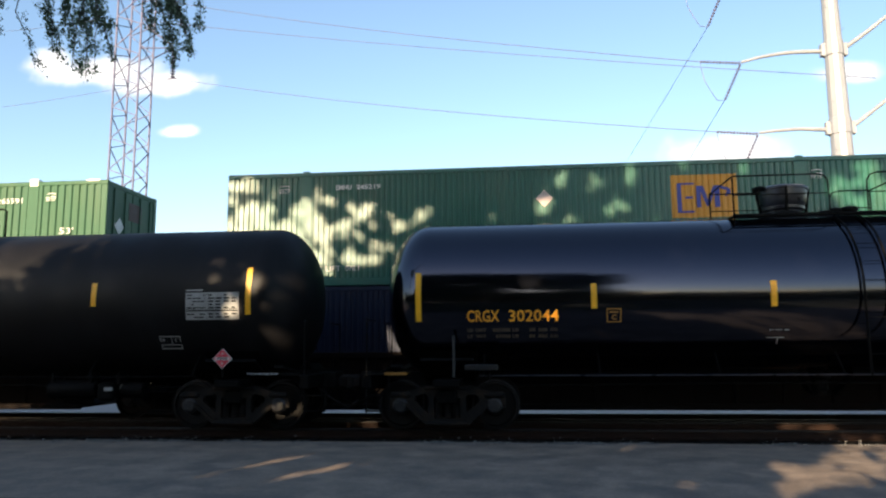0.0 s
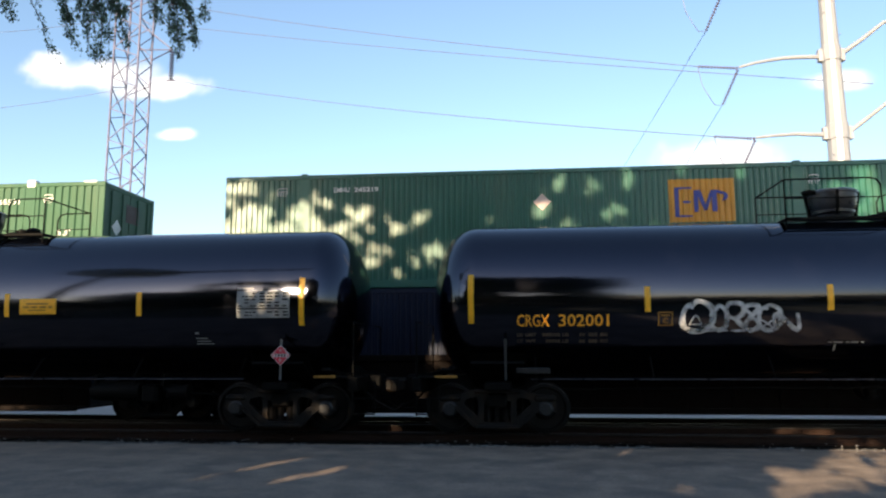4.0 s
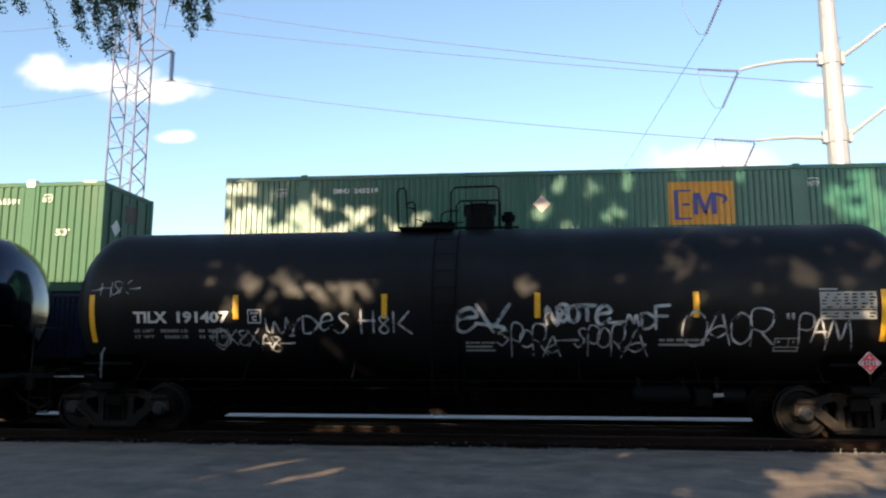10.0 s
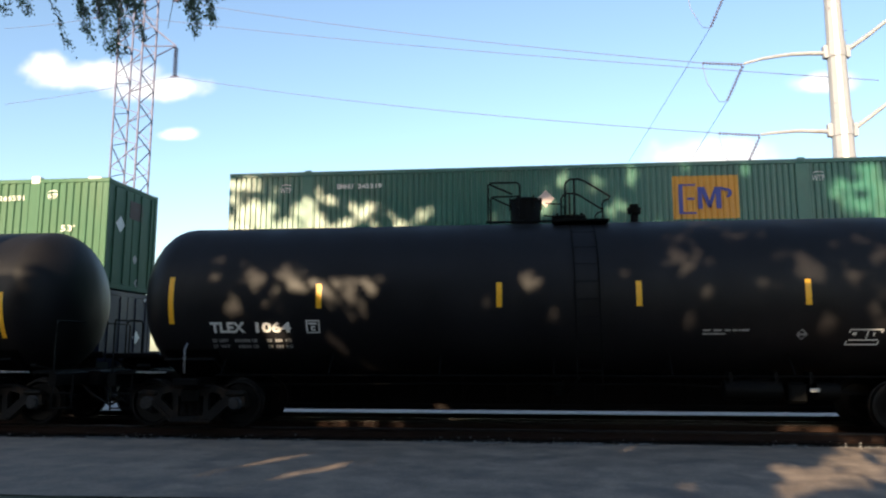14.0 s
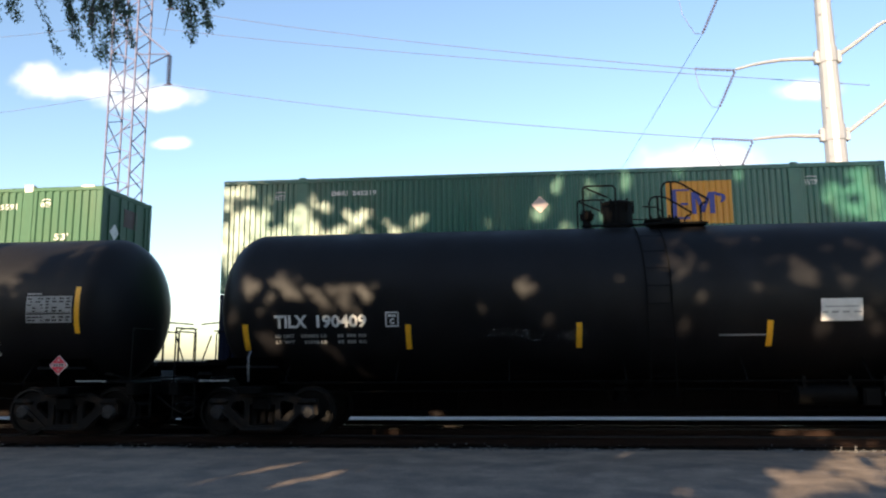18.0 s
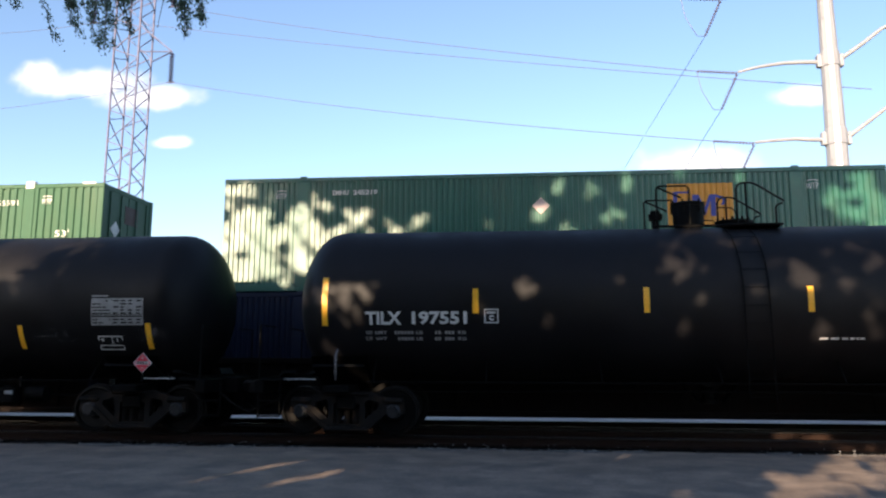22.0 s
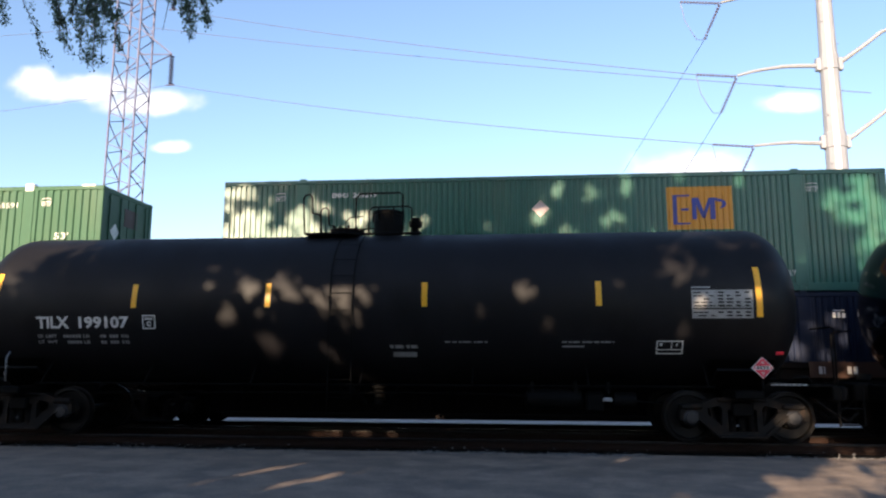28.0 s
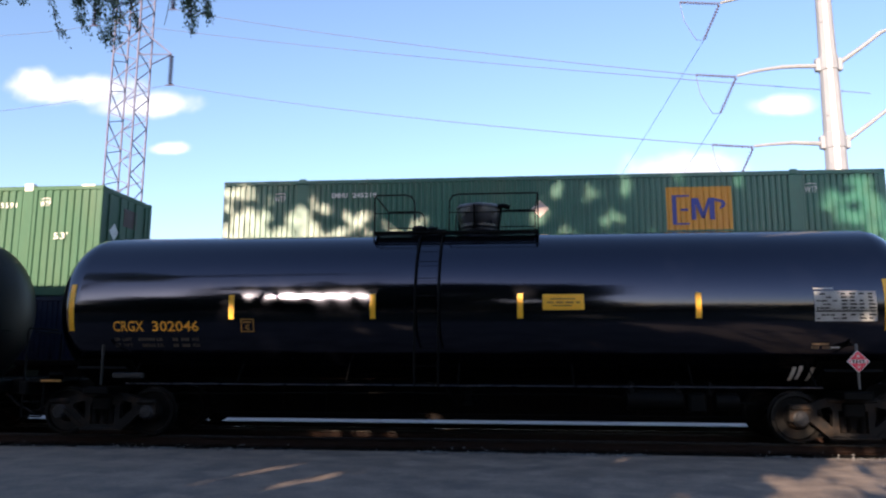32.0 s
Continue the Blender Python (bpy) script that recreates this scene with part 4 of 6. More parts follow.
def top_fittings_grating(car, f):
    """Railed platform with a large flared manway, f = 1 or -1 for the way it faces."""
    bm = bmesh.new()
    for s in (-1, 1):
        soft_box(bm, (f * 0.10, s * 0.82, 3.985), (3.26, 0.05, 0.055), 0.008)
    for x in (-1.51, 1.71):
        soft_box(bm, (f * x, 0, 3.985), (0.05, 1.66, 0.055), 0.008)
    pl = part("platform", bm, DARK, car, "dark steel platform with a galvanised grating")
    for s in (-1, 1):
        bm = bmesh.new()
        for k in range(20):
            box(bm, (f * 0.10, s * (0.78 - 0.017 - 0.015 * k), 3.995), (3.16, 0.006, 0.025))
        for k in range(9):
            box(bm, (f * 0.10 - 1.56 + 0.39 * k, s * 0.62, 3.992), (0.01, 0.30, 0.018))
        tagged(part("grating", bm, GALV, pl), kind="stuff")
    for s in (-1, 1):
        y = s * 0.82
        pipe(car, [(f * -1.53, y, 3.80), (f * -1.53, y, 4.72), (f * -1.50, y, 4.75), (f * 0.02, y, 4.75), (f * 0.15, y, 4.72), (f * 0.21, y, 4.62), (f * 0.22, y, 4.02)], 0.016)
        pipe(car, [(f * -1.53, y, 4.38), (f * 0.22, y, 4.38)], 0.011)
        pipe(car, [(f * 1.72, y, 3.80), (f * 1.72, y, 4.72), (f * 1.69, y, 4.75), (f * 1.10, y, 4.75), (f * 0.97, y, 4.71), (f * 0.91, y, 4.60), (f * 0.90, y, 4.02)], 0.016)
        pipe(car, [(f * 1.72, y, 4.38), (f * 0.90, y, 4.38)], 0.011)
    for x in (-1.53, 1.72):
        pipe(car, [(f * x, -0.82, 4.745), (f * x, 0.82, 4.745)], 0.016)
    bm = bmesh.new()
    lathe(bm, [(0.30, 4.0), (0.29, 4.10), (0.35, 4.12), (0.36, 4.16), (0.34, 4.17), (0.40, 4.20), (0.405, 4.25), (0.38, 4.26), (0.43, 4.33), (0.455, 4.50), (0.46, 4.58), (0.485, 4.59), (0.485, 4.63), (0.44, 4.66), (0.2, 4.675)], (f * -0.34, 0, 0), "z", 28)
    mw = part("manway", bm, GREY_STEEL, car, "dull grey flared manway bonnet", True)
    for k in range(4):
        a = 2 * math.pi * k / 4 - 1.75
        bm = bmesh.new()
        beam(bm, (f * -0.34 + 0.41 * math.cos(a), 0.41 * math.sin(a), 4.14), (f * -0.34 + 0.475 * math.cos(a), 0.475 * math.sin(a), 4.62), 0.09, 0.04)
        part("clamp", bm, DARK, mw)
    bm = bmesh.new()
    tube(bm, [(f * -0.62, -0.2, 4.60), (f * -0.85, -0.25, 4.62), (f * -0.98, -0.25, 4.58)], 0.05)
    part("lid_handle", bm, DARK, mw)
    for x, h, r in ((0.47, 0.14, 0.10), (0.66, 0.20, 0.08), (0.92, 0.22, 0.11)):
        bm = bmesh.new()
        lathe(bm, [(r, 4.0), (r, 4.05 + h * 0.5), (r * 1.4, 4.05 + h * 0.55), (r * 1.4, 4.05 + h * 0.8), (r * 0.6, 4.05 + h)], (f * x, 0, 0), "z", 14)
        rod(bm, (f * x - 0.14, -0.02, 4.05 + h * 0.8), (f * x + 0.14, -0.05, 4.05 + h * 0.8), 0.022)
        part("valve", bm, DARK, car, smooth=True)


def top_fittings_plain(car, f, vent_x=0.84):
    """Bare top fittings: manway drum, hinged cover box, vent and two bent rails."""
    bm = bmesh.new()
    soft_box(bm, (f * -0.82, 0, 4.02), (1.10, 1.36, 0.04), 0.01)
    part("platform", bm, DARK, car)
    for s in (-1, 1):
        pipe(car, [(f * -0.4, s * 0.66, 4.00), (f * 1.05, s * 0.66, 4.00)], 0.025, "foot_rail")
    bm = bmesh.new()
    lathe(bm, [(0.27, 4.0), (0.27, 4.10), (0.30, 4.10), (0.30, 4.54), (0.29, 4.58), (0.2, 4.60)], (f * 0.25, 0, 0), "z", 24)
    mw = part("manway", bm, DARK, car, "black drum-shaped manway", True)
    bm = bmesh.new()
    lathe(bm, [(0.32, 4.50), (0.325, 4.57), (0.25, 4.60)], (f * 0.25, 0, 0), "z", 24)
    part("lid", bm, DARK, mw)
    for k in range(6):
        a = 2 * math.pi * k / 6
        part("bolt", shared("lid_bolt", lambda b: rod(b, (0, 0, 4.36), (0, 0, 4.62), 0.02, 6), DARK), None, mw, at=(f * 0.25 + 0.32 * math.cos(a), 0.32 * math.sin(a), 0))
    bm = bmesh.new()
    lathe(bm, [(0.33, 4.02), (0.33, 4.14), (0.36, 4.15), (0.36, 4.19), (0.2, 4.22)], (f * -0.63, 0, 0), "z", 20)
    hatch = part("hatch", bm, DARK, car, "low bolted hatch cover")
    for k in range(10):
        a = 2 * math.pi * k / 10
        part("bolt", shared("hatch_bolt", lambda b: rod(b, (0, 0, 4.18), (0, 0, 4.25), 0.025, 6), DARK), None, hatch, at=(f * -0.63 + 0.3 * math.cos(a), 0.3 * math.sin(a), 0))
    bm = bmesh.new()
    lathe(bm, [(0.08, 4.0), (0.08, 4.22), (0.13, 4.24), (0.15, 4.36), (0.10, 4.37), (0.10, 4.43), (0.04, 4.44)], (vent_x, 0, 0), "z", 14)
    part("vent_valve", bm, DARK, car, smooth=True)
    for s in (-1, 1):
        y = s * 0.66
        if f < 0:
            pipe(car, [(f * -0.52, y, 4.03), (f * -0.52, y, 4.72), (f * -0.56, y, 4.80), (f * -0.64, y, 4.84), (f * -0.80, y, 4.84), (f * -0.90, y, 4.80), (f * -1.40, y, 4.47), (f * -1.36, y, 4.42), (f * -1.28, y, 4.40), (f * -1.24, y, 4.34), (f * -1.24, y, 4.03)], 0.020)
            pipe(car, [(f * -0.70, y, 4.03), (f * -0.70, y, 4.84)], 0.020, "rail_post")
            pipe(car, [(f * 0.37, y, 4.03), (f * 0.37, y, 4.74), (f * 0.42, y, 4.80), (f * 0.95, y, 4.80), (f * 1.0, y, 4.76), (f * 1.0, y, 4.03)], 0.020)
            pipe(car, [(f * 0.98, y, 4.78), (f * 0.52, y, 4.56)], 0.018, "rail_brace")
        else:
            pipe(car, [(f * -1.02, y, 4.03), (f * -1.02, y, 4.36), (f * -1.08, y, 4.42), (f * -1.20, y, 4.44), (f * -1.22, y, 4.78), (f * -1.27, y, 4.84), (f * -1.36, y, 4.82), (f * -1.40, y, 4.74), (f * -1.36, y, 4.03)], 0.020)
            pipe(car, [(f * -0.30, y, 4.03), (f * -0.30, y, 4.74), (f * -0.22, y, 4.83), (f * 0.58, y, 4.84), (f * 0.66, y, 4.79), (f * 0.66, y, 4.03)], 0.020)
        pipe(car, [(f * -0.14, y, 4.36), (f * -0.42, y, 4.34), (f * -0.50, y, 4.26), (f * -0.52, y, 4.03)], 0.014)


def side_ladder(car, x, z0, off, r):
    bm = bmesh.new()
    for d in (-0.22, 0.22):
        line = []
        for k in range(13):
            z = z0 + (3.98 - z0) * k / 12
            p = skin(x + d, z, off) if z > Z_AXIS else Vector((x + d, -R_TANK - off, z))
            line.append(p)
        tube(bm, line, r)
    z = z0 + 0.05
    while z < 3.9:
        p = skin(x, z, off) if z > Z_AXIS else Vector((x, -R_TANK - off, z))
        rod(bm, p + Vector((-0.22, 0, 0)), p + Vector((0.22, 0, 0)), 0.006, 6)
        z += 0.32
    part("ladder", bm, DARK, car, smooth=True)


def underside(car, gloss):
    def outlet(bm):
        lathe(bm, [(0.20, 1.02), (0.20, 0.92), (0.14, 0.88), (0.14, 0.70), (0.18, 0.68), (0.18, 0.60), (0.06, 0.59)], (0.1, 0, 0), "z", 16)
        for s in (-1, 1):
            beam(bm, (0.1 + s * 0.5, -0.3, 1.02), (0.1 + s * 0.22, -0.1, 0.62), 0.3, 0.02)

    def brakes(bm):
        lathe(bm, [(0.05, -0.55), (0.17, -0.5), (0.19, -0.4), (0.19, 0.4), (0.17, 0.5), (0.05, 0.55)], (3.6, -0.85, 0.76), "x", 16)
        lathe(bm, [(0.16, -0.2), (0.16, 0.2)], (4.9, -0.85, 0.74), "x", 14)
        soft_box(bm, (4.35, -0.9, 0.72), (0.32, 0.3, 0.36), 0.04)
        rod(bm, (4.9, -0.85, 0.74), (6.0, -0.5, 0.66), 0.02)
        tube(bm, [(-7.6, -0.55, 0.78), (-2, -0.55, 0.84), (2.4, -0.55, 0.84), (3.2, -0.8, 0.8)], 0.02)
        for x in (3.2, 4.0, 4.6):
            box(bm, (x, -0.85, 0.98), (0.06, 0.3, 0.22))

    part("bottom_outlet", shared("bottom_outlet", outlet, DARK, True), None, car)
    part("brake_gear", shared("brake_gear", brakes, DARK, True), None, car)
    for s in (-1, 1):
        bm = bmesh.new()
        tube(bm, [(-6.4, s * 1.40, 1.02), (6.4, s * 1.40, 1.02)], 0.013)
        rail = part("side_grab_rail", bm, GREY_STEEL if gloss else DARK, car)
        for x in (-6.3, -4.2, -2.1, 0, 2.1, 4.2, 6.3):
            part("bracket", shared("rail_bracket%d" % s, lambda bm: rod(bm, (0, s * 1.40, 1.02), (0, s * 1.05, 1.42), 0.014, 6), DARK), None, rail, at=(x, 0, 0))
    if gloss:
        return
    bm = bmesh.new()
    soft_box(bm, (4.55, -1.25, 0.78), (0.17, 0.04, 0.07), 0.01)
    part("valve_tag", bm, GREYDECAL, car, "pale stencilled valve plate")


def bars(w, h, n, seed, fill=0.75):
    """A row of short bars in place of small print."""
    rng = random.Random(seed)
    out, x = [], 0.0
    while x < w - 0.02:
        k = rng.uniform(0.06, 0.22)
        out.append((x, 0, min(w, x + k * fill), h))
        x += k
    return out


def data_panel(car, x0, x1, z0, z1, seed, tone=None):
    p = decal(car, "data_panel", x0, x1, z0, z1, tone or GREYDECAL, "grey stencilled data panel")
    rng = random.Random(seed)
    w, h = x1 - x0, z1 - z0
    items = [(0.395 * w, 0.04 * h, 0.403 * w, 0.96 * h), (0.02 * w, 0.385 * h, 0.98 * w, 0.40 * h), (0.02 * w, 0.31 * h, 0.98 * w, 0.355 * h)]
    for r in range(8):
        z = h * (0.07 + 0.115 * r)
        if r in (2,):
            continue
        x = 0.03 * w
        while x < w * 0.36:
            k = rng.uniform(0.05, 0.12) * w
            if rng.random() < 0.6:
                items.append((x, z, min(w * 0.37, x + k * 0.8), z + h * 0.045))
            x += k
        for c in (0.43, 0.57, 0.72, 0.87):
            if rng.random() < 0.88:
                items.append((w * c, z, w * (c + rng.uniform(0.06, 0.115)), z + h * 0.055))
    pts, faces = rects(items)
    bm = bmesh.new()
    vs = [bm.verts.new(skin(x0 + a, z0 + b, 0.009)) for a, b in pts]
    for f in faces:
        bm.faces.new([vs[i] for i in f])
    tagged(part("small_print", bm, DARK, p), kind="stuff")
    stamp(car, "small_stencil", *rects([(0.0, 0, 0.32 * w, 0.03)]), x0, z1 + 0.03, GREYDECAL)


def outlined(car, x0, z0, w, h, material, lean=0.0, glyph=True):
    """A stencilled outline box."""
    t = 0.022
    k = lean
    it = [((0, 0), (w, 0), (w + k * t, t), (k * t, t)), ((k * (h - t), h - t), (w + k * (h - t), h - t), (w + k * h, h), (k * h, h)),
          ((0, 0), (t, 0), (t + k * h, h), (k * h, h)), ((w - t, 0), (w, 0), (w + k * h, h), (w - t + k * h, h))]
    if glyph:
        it += [(w * (0.20 + 0.155 * k), h * 0.66, w * (0.32 + 0.155 * k), h * 0.82) for k in range(4)]
        stamp(car, "lettering", *letters("C", h * 0.40, w * 0.34, 0.006), x0 + w * 0.33, z0 + h * 0.17, material)
    else:
        for a, b, c, d in ((0.55, 0.36, 0.585, 0.92), (0.06, 0.29, 0.94, 0.36), (0.12, 0.62, 0.23, 0.80), (0.74, 0.58, 0.79, 0.80)):
            it.append(((w * a + k * h * b, h * b), (w * c + k * h * b, h * b), (w * c + k * h * d, h * d), (w * a + k * h * d, h * d)))
    return stamp(car, "stencil_box", *rects(it), x0, z0, material)


CARS = []


def tank_car(x, label, gloss, mark, mark_x, mark_z, mark_w, mark_h, face=1, vent=0.84, stripes=(), stripe_z=2.2, ends=(-7.4, 7.4), end_z=2.05, panel=(6.3, 7.35, 2.12, 2.65), place=(7.2, 1.42), half=0, trim=(0, 0), top=0.0):
    car = thing("tank_car", label, "tank car", (x, Y_NEAR, 0), "cars of the tank train")
    paint, ink = (GLOSS, YPAINT) if gloss else (MATTE, WPAINT)
    half, head = half or (8.62 if gloss else 8.42), 0.86
    trim = (0.35, 0.12) if gloss else trim
    half -= sum(trim) / 2
    part("tank", shared("tank|%s%.2f" % (gloss, half), tank_shell(half, head), paint, True), None, car, "glossy black tank shell" if gloss else "dull weathered black tank shell", at=((trim[0] - trim[1]) / 2, 0, 0))
    for e in (-1, 1):
        end_gear(car, e, gloss)
        truck_mesh_parts(car, e * (7.02 - (0 if gloss else 0.35 * trim[e > 0])), WHEELS)
    underside(car, gloss)
    if gloss:
        top_fittings_grating(car, face)
        side_ladder(car, face * 0.57, 1.0, 0.07, 0.022)
    else:
        before = set(car.children)
        top_fittings_plain(car, face, vent - top)
        for ob in car.children:
            if ob not in before:
                ob.location.x += top
        side_ladder(car, face * -0.35 if face > 0 else 0.62, 0.75, 0.05, 0.012)
    for k, sx in enumerate(stripes):
        decal(car, "reflective_stripe", sx - 0.052, sx + 0.052, stripe_z, stripe_z + 0.455, YELLOW, "yellow reflective stripe")
    for sx in ends:
        decal(car, "reflective_stripe", sx - 0.052, sx + 0.052, end_z, end_z + 0.905, YELLOW, "long yellow reflective stripe")
    if mark:
        for w, a, b in each_word(mark, mark_w):
            stamp(car, "lettering", *letters(w, mark_h, b, 0.003 if gloss else 0.008), mark_x + a, mark_z, ink, "reporting mark in " + ("yellow" if gloss else "white") + " paint")
        for r, (a, b) in enumerate((("LD", "LMT"), ("LT", "WT"))):
            z, u, faint = mark_z - 0.175 - 0.113 * r, mark_w * 0.9, WORNINK if gloss else GREYDECAL
            for w, fx, fw in ((a, 0.0, 0.07), (b, 0.10, 0.13), ("LB", 0.545, 0.075), ("KG", 1.0, 0.085)):
                stamp(car, "lettering", *letters(w, 0.062, u * fw, 0.002), mark_x + u * fx, z, faint)
            digits = [(u * f, 0.0, u * (f + 0.027), 0.058) for f in ((0.31, 0.346, 0.382, 0.418, 0.454, 0.49)[r:] + (0.75, 0.787, 0.86, 0.896, 0.932))]
            stamp(car, "small_stencil", *rects(digits), mark_x, z, faint)
    if panel:
        data_panel(car, *panel, seed=int(x * 7))
    if gloss:
        bm = bmesh.new()
        rod(bm, (-6.85, -1.47, 1.0), (-6.85, -1.47, 1.75), 0.025)
        part("placard_post", bm, CAPSTEEL, car)
        bm = bmesh.new()
        soft_box(bm, (-6.35, -1.40, 1.17), (0.62, 0.10, 0.11), 0.02)
        part("step_plate", bm, CAPSTEEL, car, "worn steel step plate")
    hazard_sign(car, place[0], place[1], gloss)
    CARS.append((car, x))
    return car


def train():
    # the car that leaves first
    c = tank_car(-39.0, "weathered dull black tank car leaving the view", False, "", 0, 0, 0, 0, stripes=(-4.3, -1.4, 1.4, 4.3), stripe_z=2.38, ends=(-7.4, 7.42), end_z=2.19, panel=(6.18, 7.24, 2.10, 2.62), place=(6.95, 1.36))
    outlined(c, 5.59, 1.55, 0.42, 0.25, GREYDECAL, glyph=False)
    c = tank_car(-20.8, "glossy black tank car with yellow numbers", True, "CRGX 302044", -6.60, 2.0, 1.70, 0.215, stripes=(-4.28, -1.14, 1.57, 4.30), stripe_z=2.22, ends=(-7.5, 7.52), end_z=2.02, panel=(6.26, 7.29, 2.17, 2.68), place=(7.14, 1.46))
    outlined(c, -4.06, 1.97, 0.26, 0.25, INKDIM)
    decal(c, "yellow_sign", 1.84, 2.60, 2.27, 2.57, YELLOW, "yellow stencilled sign")
    stamp(c, "small_stencil", *rects(bars(0.60, 0.035, 5, 5) + [(0.06, 0.07, 0.52, 0.095), (0.1, -0.05, 0.46, -0.03)]), 1.92, 2.39, INKDIM, lift=0.010)
    stamp(c, "small_stencil", *rects(bars(0.34, 0.022, 5, 3) + [(-0.04, -0.13, 0.26, -0.115), (0.14, -0.24, 0.16, -0.14)]), -1.2, 1.80, GREYDECAL)
    stamp(c, "small_stencil", *rects([(0, 0, 0.34, 0.02), (0.02, 0.05, 0.30, 0.07), (0, 0.10, 0.24, 0.12), (0, 0.19, 0.07, 0.23)]), 5.4, 1.68, GREYDECAL)
    c = tank_car(-2.6, "glossy black tank car with yellow numbers and pale graffiti", True, "CRGX 302001", -6.63, 1.97, 1.68, 0.22, stripes=(-4.28, -1.13, 1.55, 4.29), stripe_z=2.22, ends=(-7.47, 7.52), end_z=2.03, panel=(6.27, 7.33, 2.15, 2.68), place=(7.13, 1.45))
    outlined(c, -4.10, 1.97, 0.26, 0.25, INKDIM)
    decal(c, "yellow_sign", 1.91, 2.60, 2.27, 2.65, YELLOW, "yellow stencilled sign")
    stamp(c, "small_stencil", *rects(bars(0.53, 0.035, 5, 5) + [(0.06, 0.07, 0.45, 0.095), (0.1, -0.05, 0.39, -0.03)]), 1.99, 2.43, INKDIM, lift=0.010)
    bubbles = (("O", -3.70, -3.17, 1.86, 2.40), ("O", -3.19, -2.91, 1.90, 2.31), ("R", -2.93, -2.59, 1.92, 2.33), ("8", -2.66, -2.32, 1.88, 2.33), ("O", -2.38, -1.99, 1.88, 2.33), ("N", -2.10, -1.64, 1.88, 2.17))
    tag_letters(c, bubbles, 0.085, 11)
    tag_letters(c, bubbles[:1], 0.10, 12, 0.1)
    tag_letters(c, (("-", -3.30, -2.30, 1.80, 1.96), ("A", -3.60, -3.25, 1.86, 2.16), ("X", -2.35, -2.05, 1.90, 2.10)), 0.03, 13)
    tag_letters(c, (("V", 0.90, 1.40, 1.73, 2.24), ("-", 1.00, 1.42, 1.74, 1.92), ("L", 1.33, 1.66, 1.83, 2.16), ("D", 1.66, 1.96, 1.86, 2.17), ("T", 1.95, 2.34, 1.87, 2.20), ("T", 2.26, 2.53, 1.85, 2.12), ("k", 2.53, 2.87, 1.83, 2.14), ("V", 2.94, 3.36, 1.82, 2.13)), 0.05, 14, 0.12)
    stamp(c, "small_stencil", *rects(bars(0.65, 0.025, 5, 8) + [(0.12, -0.14, 0.15, -0.02)]), -1.14, 1.66, GREYDECAL)
    stamp(c, "small_stencil", *rects([(0, 0, 0.34, 0.02), (0.02, 0.05, 0.30, 0.07), (0, 0.10, 0.24, 0.12), (0, 0.19, 0.07, 0.23)]), 5.5, 1.64, GREYDECAL)
    c = tank_car(15.5, "weathered black tank car covered in white graffiti", False, "TILX 191407", -6.40, 2.09, 1.93, 0.22, face=1, stripes=(-4.35, -1.48, 1.36, 4.18), stripe_z=2.16, ends=(-7.24, 7.38), end_z=1.73, panel=(6.3, 7.25, 2.12, 2.60), place=(7.05, 1.36), trim=(0.4, 0.05))
    outlined(c, -4.12, 2.08, 0.27, 0.26, WPAINT)
    tag_letters(c, (("C", -4.87, -4.52, 1.60, 1.99), ("O", -4.78, -4.50, 1.66, 1.97), ("X", -4.63, -4.34, 1.67, 1.97), ("8", -4.38, -4.10, 1.67, 1.95), ("X", -4.16, -3.90, 1.64, 2.00), ("A", -3.90, -3.66, 1.57, 1.88), ("8", -3.74, -3.49, 1.55, 1.83), ("-", -3.52, -3.23, 1.65, 1.77)), 0.030, 21)
    tag_letters(c, (("W", -3.78, -3.37, 1.88, 2.22), ("Y", -3.37, -3.08, 1.85, 2.19), ("D", -3.07, -2.77, 1.89, 2.20), ("e", -2.73, -2.47, 1.95, 2.25), ("S", -2.45, -2.12, 1.88, 2.27)), 0.042, 22)
    tag_letters(c, (("H", -1.97, -1.65, 1.89, 2.32), ("8", -1.64, -1.38, 1.89, 2.20), ("K", -1.35, -0.97, 1.89, 2.30)), 0.040, 23)
    tag_letters(c, (("e", -0.17, 0.26, 1.92, 2.33), ("k", 0.22, 0.86, 1.88, 2.43)), 0.075, 24)
    tag_letters(c, (("N", 1.50, 1.74, 2.02, 2.36), ("8", 1.70, 1.93, 2.10, 2.40), ("O", 1.90, 2.10, 2.09, 2.38), ("T", 2.06, 2.42, 2.10, 2.38), ("e", 2.40, 2.67, 2.05, 2.38)), 0.075, 25)
    tag_letters(c, (("-", 2.61, 2.97, 2.01, 2.15), ("M", 2.93, 3.19, 1.98, 2.21), ("D", 3.19, 3.46, 1.96, 2.23), ("F", 3.43, 3.78, 1.95, 2.37)), 0.055, 30)
    tag_letters(c, (("S", 0.61, 0.87, 1.67, 1.94), ("P", 0.85, 1.12, 1.48, 2.04), ("O", 1.03, 1.25, 1.63, 1.95), ("R", 1.25, 1.55, 1.48, 2.02), ("a", 1.46, 1.79, 1.46, 1.84), ("-", 1.70, 2.10, 1.70, 1.82)), 0.034, 26)
    tag_letters(c, (("S", 2.02, 2.26, 1.63, 1.97), ("P", 2.26, 2.50, 1.48, 1.98), ("O", 2.43, 2.66, 1.63, 1.98), ("R", 2.67, 2.96, 1.47, 2.00), ("a", 2.88, 3.36, 1.45, 1.93)), 0.034, 34)
